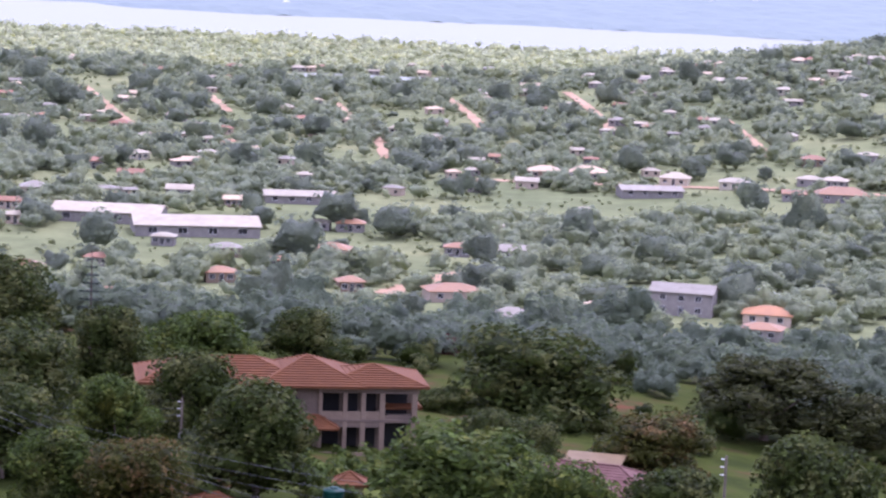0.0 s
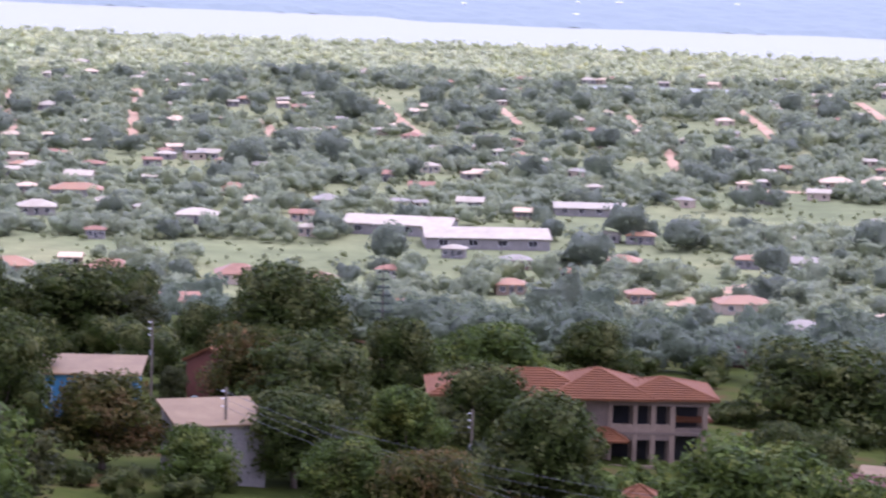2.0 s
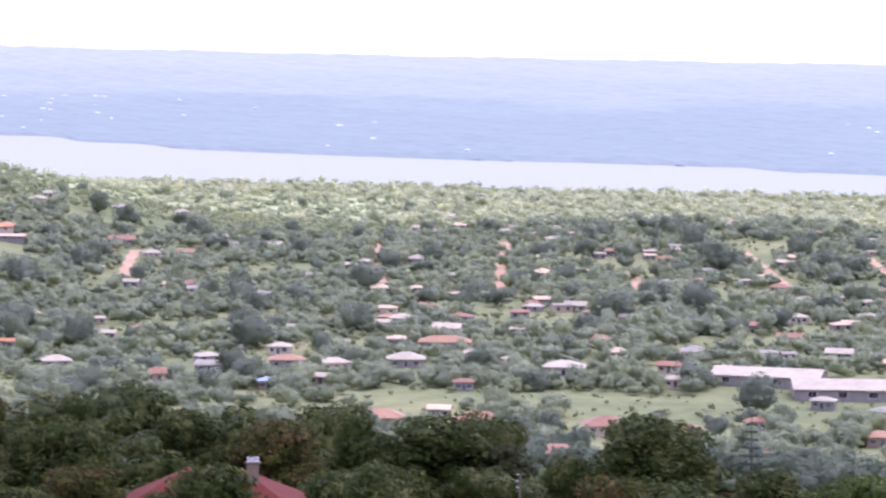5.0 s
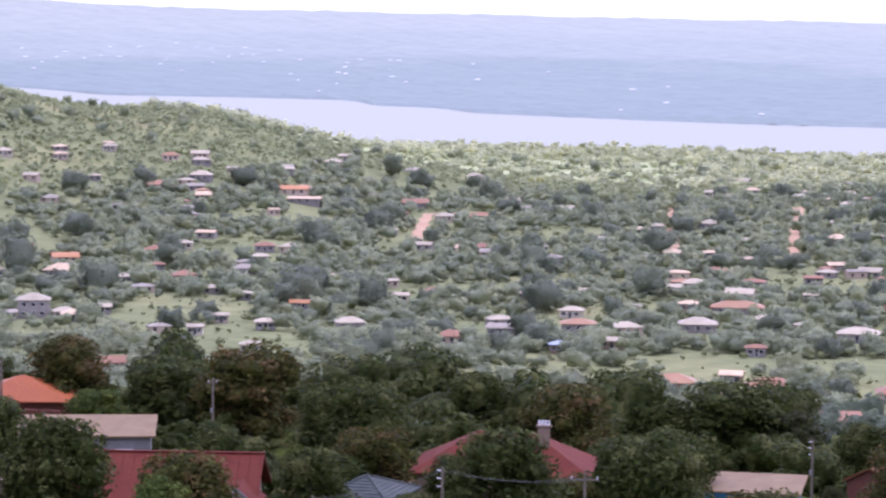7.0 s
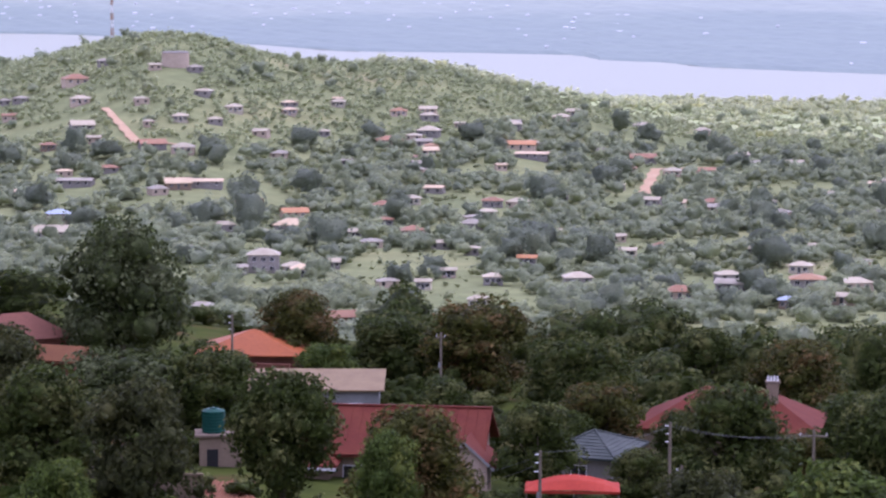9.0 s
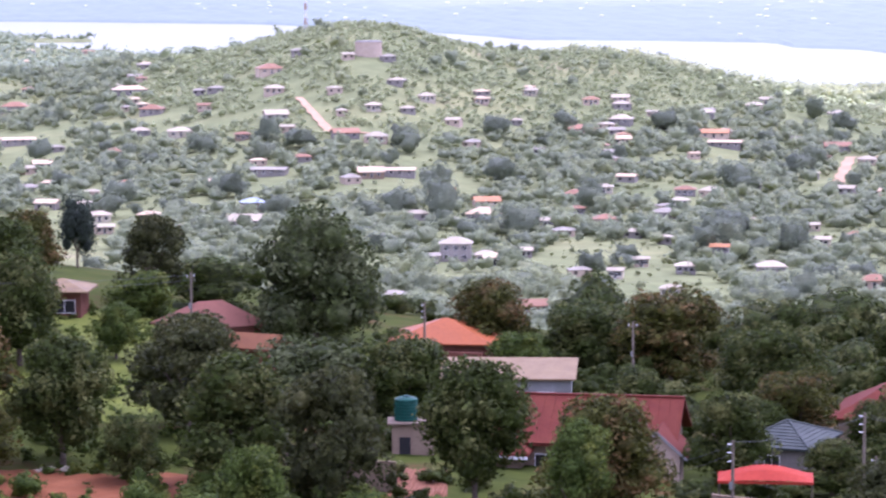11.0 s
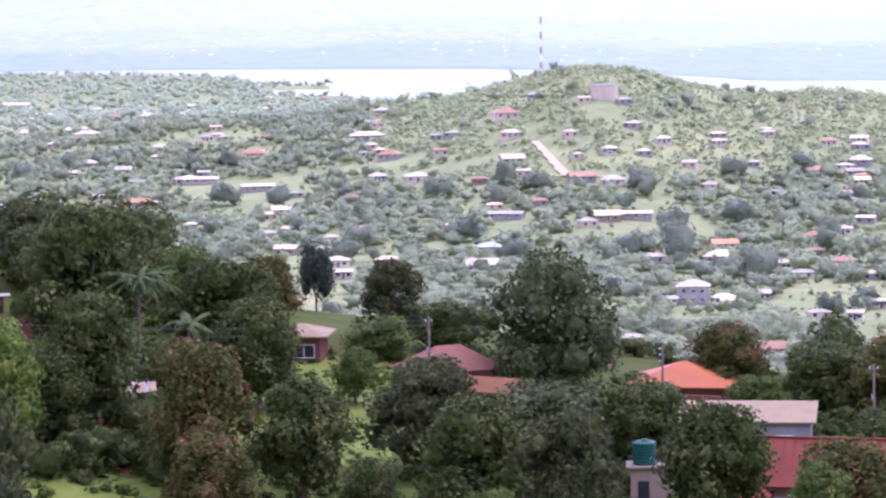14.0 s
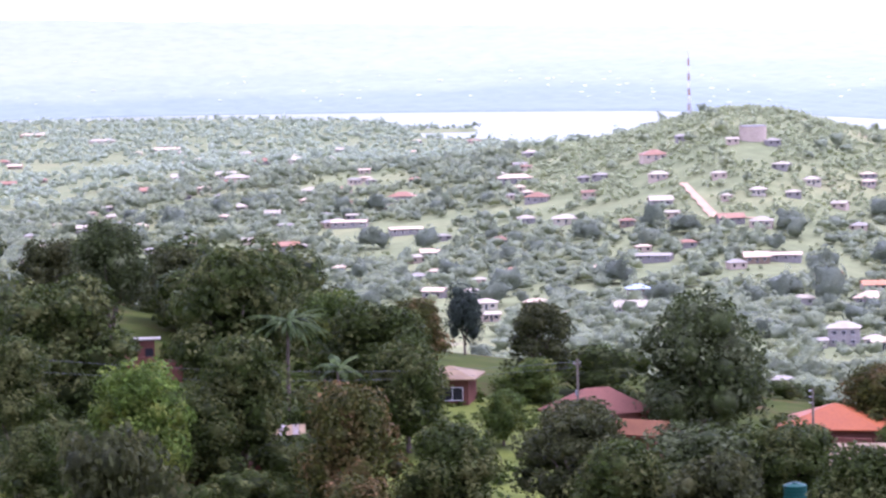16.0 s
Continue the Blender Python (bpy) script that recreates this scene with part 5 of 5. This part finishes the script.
def radio_mast():
    root = thing("radio_mast", P(30.98, 1500), 20, "tall red and white lattice radio mast on the hilltop", "mast")
    h, n = 36.0, 9
    for k in range(n):
        bm = bmesh.new()
        r0, r1 = 1.0 - 0.7 * k / n, 1.0 - 0.7 * (k + 1) / n
        z0, z1 = h * k / n - (2 if k == 0 else 0), h * (k + 1) / n
        c0 = [(r0 * math.cos(a), r0 * math.sin(a), z0) for a in (0.5, 2.59, 4.69)]
        c1 = [(r1 * math.cos(a), r1 * math.sin(a), z1) for a in (0.5, 2.59, 4.69)]
        for i in range(3):
            tube(bm, c0[i], c1[i], 0.16, 0.16, 5)
            tube(bm, c0[i], c1[(i + 1) % 3], 0.09, 0.09, 4)
            tube(bm, c1[i], c1[(i + 1) % 3], 0.09, 0.09, 4)
        part("section", bm, RED_ROOF if k % 2 else WHITE_PAINT, root)
    bm = bmesh.new()
    tube(bm, (0, 0, h), (0, 0, h + 5), 0.08, 0.04, 5)
    part("aerial", bm, WHITE_PAINT, root)


radio_mast()
valley_house(6.86, 826, 31.7, "white", "barn")
valley_house(5.12, 801, 35.6, "white", "barn")
valley_house(3.00, 894, 22.6, "white", "barn")
valley_house(4.33, 873, 6.2, "tan", "h")
valley_house(-4.70, 986, 10.0, "white", "h")
valley_house(-5.91, 974, 9.8, "white", "h")
valley_house(-4.19, 951, 21.1, "grey", "barn")
valley_house(-8.10, 942, 17.1, "red", "h")
valley_house(-7.13, 943, 7.6, "red", "h")
valley_house(-2.88, 881, 6.8, "white", "h")
valley_house(-1.31, 828, 4.5, "white", "h")
valley_house(-0.30, 769, 7.0, "red", "h")
valley_house(2.26, 755, 9.2, "red", "h")
valley_house(3.56, 729, 5.2, "red", "h")
valley_house(4.57, 701, 7.8, "red", "h")
valley_house(3.52, 685, 7.6, "red", "h")
valley_house(6.81, 661, 6.7, "red", "h")
valley_house(8.60, 706, 10.7, "red", "h")
valley_house(-0.22, 678, 13.0, "red", "h")
valley_house(-1.47, 639, 9.0, "grey", "h")
valley_house(-3.15, 661, 4.5, "tan", "h")
valley_house(-4.02, 662, 4.5, "tan", "h")
valley_house(-5.01, 672, 14.9, "grey", "two")
valley_house(-6.75, 664, 11.4, "orange", "h")
valley_house(-6.65, 639, 9.0, "red", "h")
valley_house(-4.81, 617, 4.5, "orange", "h")
valley_house(1.89, 688, 6.3, "red", "h")
valley_house(1.93, 820, 8.3, "red", "h")
valley_house(-2.03, 1004, 12.2, "tan", "h")
valley_house(-2.90, 1001, 14.2, "tan", "h")
valley_house(-1.03, 1049, 5.3, "red", "h")
valley_house(8.55, 1067, 11.9, "white", "h")
valley_house(6.31, 1016, 7.2, "white", "h")
valley_house(4.88, 1027, 7.3, "white", "h")
valley_house(4.89, 1090, 6.2, "white", "h")
valley_house(6.15, 1095, 8.4, "white", "h")
valley_house(8.69, 1169, 7.6, "white", "h")
valley_house(8.06, 1339, 8.1, "white", "h")
valley_house(1.02, 1158, 6.6, "white", "h")
valley_house(-3.95, 1174, 4.7, "white", "h")
valley_house(-5.21, 1177, 6.7, "pink", "h")
valley_house(-5.63, 1339, 10.8, "white", "h")
valley_house(-6.84, 1266, 7.7, "white", "h")
valley_house(-1.72, 1428, 13.0, "tan", "h")
valley_house(-4.52, 1216, 4.9, "white", "h")
valley_house(-8.08, 1284, 9.1, "white", "h")
valley_house(-7.49, 1038, 8.4, "pink", "h")
valley_house(-0.81, 1375, 5.6, "white", "h")
valley_house(3.31, 1393, 4.5, "white", "h")
valley_house(-7.97, 978, 7.9, "white", "h")
valley_house(7.06, 726, 6.6, "pink", "h")
valley_house(4.47, 751, 7.6, "grey", "h")
valley_house(5.75, 772, 6.2, "white", "h")
valley_house(11.05, 839, 11.9, "white", "h")
valley_house(16.77, 854, 10.4, "red", "h")
valley_house(15.80, 846, 9.4, "white", "h")
valley_house(16.04, 811, 7.4, "white", "h")
valley_house(14.32, 856, 11.2, "white", "h")
valley_house(13.52, 906, 16.5, "red", "h")
valley_house(13.46, 954, 9.3, "white", "h")
valley_house(14.11, 1262, 8.9, "white", "h")
valley_house(11.58, 1281, 6.5, "white", "h")
valley_house(11.52, 1199, 9.2, "tan", "h")
valley_house(14.85, 975, 6.9, "white", "h")
valley_house(16.03, 713, 9.4, "red", "h")
valley_house(14.82, 726, 11.7, "red", "h")
valley_house(12.80, 723, 13.1, "pink", "h")
valley_house(10.18, 715, 11.6, "pink", "h")
valley_house(13.61, 743, 5.7, "tan", "h")
valley_house(10.46, 1018, 7.2, "red", "h")
valley_house(10.33, 916, 8.3, "red", "h")
valley_house(11.56, 380, 6.9, "pink", "h")
valley_house(21.83, 1444, 8.8, "white", "h")
valley_house(21.57, 1484, 7.5, "white", "h")
valley_house(20.15, 1486, 9.6, "white", "h")
valley_house(18.94, 1511, 7.9, "white", "h")
valley_house(22.82, 1374, 8.9, "white", "h")
valley_house(22.41, 1290, 15.0, "tan", "barn")
valley_house(22.64, 1316, 13.3, "orange", "h")
valley_house(24.54, 1312, 10.1, "white", "h")
valley_house(24.55, 1368, 8.3, "white", "h")
valley_house(25.35, 1279, 11.6, "pink", "h")
valley_house(24.54, 1259, 8.1, "tan", "h")
valley_house(24.89, 1104, 7.1, "white", "h")
valley_house(23.33, 1067, 6.5, "white", "h")
valley_house(25.46, 1079, 8.3, "pink", "h")
valley_house(27.35, 1008, 12.2, "tan", "h")
valley_house(27.30, 1048, 9.5, "orange", "h")
valley_house(27.93, 886, 9.8, "white", "two")
valley_house(28.21, 1070, 9.1, "pink", "h")
valley_house(23.21, 851, 6.0, "white", "h")
valley_house(22.51, 914, 5.9, "orange", "h")
valley_house(16.61, 961, 4.5, "white", "h")
valley_house(16.91, 893, 6.9, "white", "h")
valley_house(14.50, 916, 6.5, "tan", "h")
valley_house(19.37, 817, 9.1, "pink", "h")
valley_house(18.32, 841, 8.5, "grey", "h")
valley_house(17.15, 799, 5.5, "blue", "h")
valley_house(12.03, 949, 4.5, "white", "h")
valley_house(20.67, 1194, 6.0, "white", "h")
valley_house(20.15, 1334, 12.1, "pink", "h")
valley_house(21.57, 713, 10.8, "pink", "h")
valley_house(26.55, 896, 5.4, "white", "h")
valley_house(27.13, 873, 7.1, "tan", "h")
valley_house(25.29, 750, 11.4, "tan", "h")
valley_house(20.93, 380, 4.5, "white", "h")
valley_house(31.74, 1135, 14.0, "grey", "barn")
valley_house(29.16, 1122, 15.5, "tan", "barn")
valley_house(29.68, 1116, 10.1, "tan", "h")
valley_house(31.61, 1267, 10.2, "white", "h")
valley_house(29.56, 1199, 9.7, "white", "h")
valley_house(30.19, 1207, 11.0, "pink", "h")
valley_house(29.61, 1261, 7.1, "white", "h")
valley_house(31.72, 1376, 12.5, "pink", "h")
valley_house(28.52, 1296, 7.3, "white", "h")
valley_house(32.09, 1012, 8.2, "blue", "two")
valley_house(32.27, 987, 12.0, "white", "h")
valley_house(26.10, 990, 5.6, "white", "h")
valley_house(24.64, 836, 4.5, "white", "h")
valley_house(24.12, 871, 4.5, "white", "h")
valley_house(37.98, 1347, 17.0, "tan", "barn")
valley_house(39.30, 1267, 11.5, "pink", "h")
valley_house(36.84, 1304, 15.0, "tan", "barn")
valley_house(34.57, 1438, 17.4, "tan", "h")
valley_house(34.12, 1351, 10.9, "pink", "h")
valley_house(33.55, 1273, 11.6, "white", "h")
valley_house(34.36, 1291, 7.8, "white", "h")
valley_house(36.88, 1442, 13.1, "pink", "h")
valley_house(31.63, 1324, 9.4, "white", "h")
valley_house(38.76, 1507, 9.1, "white", "h")
valley_house(39.57, 1410, 8.5, "white", "h")
valley_house(39.14, 1218, 4.9, "white", "h")
valley_house(35.14, 977, 6.3, "white", "h")
valley_house(41.61, 2822, 37.1, "tan", "h")
valley_house(42.97, 3190, 29.0, "white", "h")
valley_house(44.33, 3487, 35.2, "tan", "h")
valley_house(40.47, 1651, 11.7, "white", "h")
valley_house(41.73, 1290, 7.8, "white", "h")
valley_house(43.38, 1459, 8.8, "white", "h")
valley_house(39.84, 1246, 7.6, "pink", "h")
valley_house(33.61, 969, 4.9, "white", "h")
valley_house(38.22, 1176, 4.8, "tan", "h")


def parked_car(az, d, turn, paint, label):
    """A small parked car or van."""
    root = thing("car", P(az, d, 0.1), az + turn, label, "car", "cars parked in the valley yard")
    bm = boxed(-2.1, 2.1, -0.85, 0.85, 0.35, 0.95, bevel=0.12)
    part("body", bm, paint, root)
    bm = bmesh.new()
    lo = [bm.verts.new(p) for p in ((-1.6, -0.8, 0.93), (1.2, -0.8, 0.93), (1.2, 0.8, 0.93), (-1.6, 0.8, 0.93))]
    hi = [bm.verts.new(p) for p in ((-1.3, -0.68, 1.5), (0.6, -0.68, 1.5), (0.6, 0.68, 1.5), (-1.3, 0.68, 1.5))]
    bm.faces.new(hi)
    for i in range(4):
        bm.faces.new((lo[i], lo[(i + 1) % 4], hi[(i + 1) % 4], hi[i]))
    part("cabin", bm, paint, root)
    part("window", boxed(-1.2, 0.5, -0.80, -0.74, 1.02, 1.38), DARK_OPENING, root, "dark side window")
    for x in (-1.3, 1.3):
        for y in (-0.8, 0.8):
            bm = bmesh.new()
            tube(bm, (x, y - 0.1, 0.32), (x, y + 0.1, 0.32), 0.32, 0.32, 12)
            part("wheel", bm, CHARCOAL, root)


for k in range(9):
    parked_car(-4.55 - 0.28 * k, 712 + 3 * math.sin(k * 2.0), 8 * math.sin(k * 5.1), WHITE_PAINT if k % 3 else PALE_GREY,
               "white car parked in a row in the valley yard" if k % 3 else "pale grey car parked in a row in the valley yard")
keep_clear(P(-5.6, 698), 22, 18, -5.6)


def more_houses():
    """The rest of the town: small houses strewn between the trees."""
    r = random.Random(77)
    made = 0
    while made < 105:
        az, d = r.uniform(-10, 47), math.sqrt(r.uniform(700 ** 2, 1560 ** 2))
        if 15 < az < 35 and d > 1380 or -10 < az < -3 and d < 960 or float(clearing(np.array([P(az, d).x]), np.array([P(az, d).y]), None, None)[0]):
            continue
        far = d > 1250
        valley_house(az, d, r.uniform(4.8, 8.5), r.choice(("white", "white", "tan", "pink", "white", "grey", "red") if far else ("white", "tan", "pink", "pink", "red", "grey")), "h")
        made += 1
    for _ in range(40):
        az, d = r.uniform(35, 47), r.uniform(1600, 2900)
        valley_house(az, d, r.uniform(8, 16), r.choice(("white", "tan", "white", "pink")), "h")


more_houses()


def strewn_houses(count):
    """The small houses that fill the town between the others, joined."""
    r = random.Random(41)
    mats = [WHITE_ROOF, TAN_ROOF, PINK_ROOF, GREY_ROOF, RED_ROOF, CREAM_WALL, GREY_WALL, DARK_OPENING]
    bm = bmesh.new()

    def take(other, m, slot):
        me = bpy.data.meshes.new("strewn")
        other.to_mesh(me)
        other.free()
        me.transform(m)
        was = len(bm.faces)
        bm.from_mesh(me)
        bm.faces.ensure_lookup_table()
        for f in bm.faces[was:]:
            f.material_index = slot
        bpy.data.meshes.remove(me)
    made = 0
    while made < count:
        az, d = r.uniform(-10, 47), math.sqrt(r.uniform(820 ** 2, 1620 ** 2))
        p = P(az, d)
        if 15 < az < 34 and d > 1400 or -9 < az < -1 and d < 960 or clearing(np.array([p.x]), np.array([p.y]), None, None)[0]:
            continue
        w, turn = r.uniform(4.5, 8.5), r.uniform(-25, 25)
        dp, h = w * r.uniform(0.6, 0.85), r.uniform(2.1, 2.6)
        m = pose(*p, 0, 0, az + turn)
        slot = r.choice((0, 0, 0, 0, 1, 1, 3, 3, 2))
        form = r.choice(("hip", "hip", "gable"))
        rise = dp * r.uniform(0.15, 0.25)
        take(walls_bm(w, dp, h, rise * 0.8 if form == "gable" else 0.0, 1.0), m, r.choice((5, 6)))
        take(roof_bm(form, w, dp, rise, 0.4), m @ pose(0, 0, h - 0.05), slot)
        for x in (-w * 0.28, w * 0.25):
            take(boxed(x - 0.5, x + 0.5, -dp / 2 - 0.04, -dp / 2 + 0.02, 0.8, 1.9), m, 7)
        keep_clear(P(az, d - 4), w * 0.5, 7, az)
        made += 1
    me = bpy.data.meshes.new("town_houses")
    bm.to_mesh(me)
    bm.free()
    for mat in mats:
        me.materials.append(mat)
    tagged(new("town_houses", me), "small pale-roofed houses strewn between the valley trees", "houses", kind="stuff")


strewn_houses(300)


def far_towns():
    """Specks of far roofs beyond the lake."""
    rng = np.random.default_rng(9)
    q = []
    for caz, cu, n, s in ((43.5, 0.3, 14, 1.0), (40, 0.36, 22, 1.2), (36.5, 0.4, 34, 1.3), (33, 0.4, 34, 1.2), (30, 0.34, 26, 0.9), (27, 0.45, 16, 0.8), (24.3, 0.5, 18, 0.6), (22, 0.36, 26, 0.8), (18, 0.4, 10, 1.6), (3.5, 0.3, 30, 1.2), (-1, 0.4, 40, 1.6), (-5, 0.35, 30, 1.5), (14, 0.02, 7, 1.4)):
        for _ in range(int(n * 0.65)):
            az = rng.normal(caz, s)
            fs = float(far_shore(az))
            d = fs + 40 + (4880 - fs) * abs(rng.normal(cu, 0.13))
            if d > 4880:
                continue
            x, y = -d * math.sin(radians(az)), d * math.cos(radians(az))
            z = float(height(x, y)) + 2.5
            a, w, h = radians(az), rng.uniform(1.2, 4.0), rng.uniform(0.8, 1.8)
            ex, ey = math.cos(a) * w, math.sin(a) * w
            q.append([(x - ex, y - ey, z), (x + ex, y + ey, z), (x + ex, y + ey, z + h), (x - ex, y - ey, z + h)])
            bx, by = -math.sin(a) * 8, math.cos(a) * 8
            q.append([(x - ex, y - ey, z + h), (x + ex, y + ey, z + h), (x + ex + bx, y + ey + by, z + h + 1), (x - ex + bx, y - ey + by, z + h + 1)])
    ob = new("far_town", quads_mesh("far_town", np.array(q), FAR_ROOFS))
    tagged(ob, "specks of pale roofs on the far shore", "far town", kind="stuff")


far_towns()


def off_hill(az, d):
    """Away from the grassy hill and the light bush by the shore."""
    x, y = -d * np.sin(np.radians(az)), d * np.cos(np.radians(az))
    top = (height(x, y) > PLAIN + 17) & (az > 12) & (az < 34.5) & (d > 1200)
    return ~top & ((d < 1570) | (az < -3.5) | (az > 33)) & ~((az > 13) & (az < 26) & (d > 1470))


def groves(share):
    """Trees gather in groves with lighter gaps between."""
    def keep(az, d):
        x, y = -d * np.sin(np.radians(az)), d * np.cos(np.radians(az))
        n = np.sin(x / 17 + 2 * np.sin(y / 41)) + np.sin(y / 33 + 1.7 * np.sin(x / 29)) + 0.8 * np.sin(x / 47 - y / 61)
        return off_hill(az, d) & (n > share)
    return keep


def near_gaps(az, d):
    """Where bushes fill the hillside: not on the grass slope, the earth or the yards."""
    grass = (az > 33) & (az < 38.6) & (d > 214) | (az > 29.5) & (az < 45) & (d < 216) | (az > 41) & (d < 216)
    villa_front = (az > -1.5) & (az < 3.6) & (d > 206) & (d < 262)
    bungalow = (az > 22) & (az < 25.2) & (d < 236) | (az > 25.2) & (az < 29.8) & (d < 312)
    outhouse = (az > 40.9) & (az < 43.4) & (d < 264)
    blue = (az > 11.6) & (az < 15) & (d > 212) & (d < 248)
    return ~blue & ~grass & ~villa_front & ~bungalow & ~outhouse


woods("hillside_bushes", MANGO, 31, 330, (-13, 48), (195, 330), 3.2, 520, 0.055, "green shrubs filling the gaps between hillside trees", near_gaps, 14)
woods("hillside_mangoes", MANGO, 32, 70, (11.5, 48), (268, 318), 7.0, 1500, 0.036, "dark mango trees along the edge of the hillside shelf", near_gaps, 16)
woods("yard_shrubs", MANGO, 36, 420, (19, 30.5), (186, 300), 1.8, 150, 0.08, "low dark shrubs in the yards of the bungalow", None, 9)
woods("slope_weeds", FRESH, 37, 900, (29.8, 46), (186, 282), 1.2, 60, 0.12, "knee-high weeds on the grass slope and red earth", None, 7, fine=1)
woods("garden_shrubs", FRESH, 33, 90, (-0.8, 3.2), (216, 243), 1.9, 200, 0.07, "low garden shrubs below the villa", None, 9)
woods("slope_bushes", MANGO, 34, 110, (38.6, 47), (213, 244), 3.6, 600, 0.052, "dark shrubs under the hillside trees", None, 14)
woods("front_bushes", FRESH, 35, 120, (29.5, 47), (184, 202), 2.6, 500, 0.055, "green bushes along the lower edge of the slope", None, 12)
woods("valley_wood", HAZED_FOOT_TREES, 11, 900, (-12, 49), (420, 640), 8.0, 300, 0.055, "dense dark woodland at the foot of the hill", lambda az, d: np.where(az < 14, d < 632, d > 540), 13, fine=3)
woods("slope_wood", HAZED_FOOT_TREES, 39, 330, (-12, 12), (312, 425), 5.0, 260, 0.06, "thick wood on the steep slope below the villa", None, 11)
woods("meadow_scrub", HAZED_SCRUB, 38, 2200, (-11, 48), (690, 1000), 1.6, 8, 0.2, "knee-high scrub over the valley's open fields", off_hill, 5, fine=1, anywhere=True)
woods("valley_trees", HAZED_PLAIN_TREES, 12, 1800, (-12, 48), (640, 820), 6.0, 120, 0.07, "scattered round trees over the settled valley plain", groves(-0.9), 11)
woods("plain_trees", HAZED_PLAIN_TREES, 23, 2300, (-12, 48), (800, 980), 5.8, 64, 0.085, "round trees between the fields of the valley", groves(-0.8), 9)
woods("town_trees", HAZED_PLAIN_TREES, 22, 10800, (-12, 48), (960, 1680), 6.0, 26, 0.115, "trees between the houses of the valley town", groves(-1.0), 8, fine=2)
woods("big_valley_trees", HAZED_DEEP_TREES, 13, 520, (-12, 48), (640, 1500), 10.0, 170, 0.06, "large dark trees standing over the valley houses", off_hill, 14)
woods("valley_scrub", HAZED_SCRUB, 17, 6500, (-12, 48), (680, 1600), 3.2, 12, 0.15, "light green scrub between the valley houses", off_hill, 6, fine=1)
woods("shore_bush", SUN_HAZED_TREES, 14, 5500, (-11, 26), (1540, 2060), 5.6, 14, 0.14, "light green bush between the town and the lake", lambda az, d: ~((az > 14.6) & (az < 22.6) & (d < 1860) & (np.sin(az * 9 + d / 21) + np.sin(d / 13 - az * 5) > 0.2)), 6, fine=1)
woods("hill_bush", HAZED_HILL_SCRUB, 15, 12000, (13, 36), (1205, 1800), 3.5, 9, 0.17, "low bright scrub on the grassy hill", lambda az, d: ~off_hill(az, d) & ~((az > 14.6) & (az < 22.6) & (d > 1560) & (np.sin(az * 9 + d / 21) + np.sin(d / 13 - az * 5) > 0.2)), 5, 10, fine=1)
woods("hill_trees", HAZED_PLAIN_TREES, 18, 220, (13, 35), (1205, 1800), 6.0, 50, 0.09, "few trees standing on the grassy hill", lambda az, d: ~off_hill(az, d), 8)
woods("far_plain_trees", HAZED_FAR_TREES, 16, 4400, (31, 48), (1600, 4500), 8.5, 12, 0.14, "distant trees of the town by the lake", None, 6, fine=1)
woods("ridge_trees", HAZED_PLAIN_TREES, 40, 9, (-10.5, -5.5), (1390, 1470), 9.0, 60, 0.08, "few tall trees standing on the low ridge", None, 9)
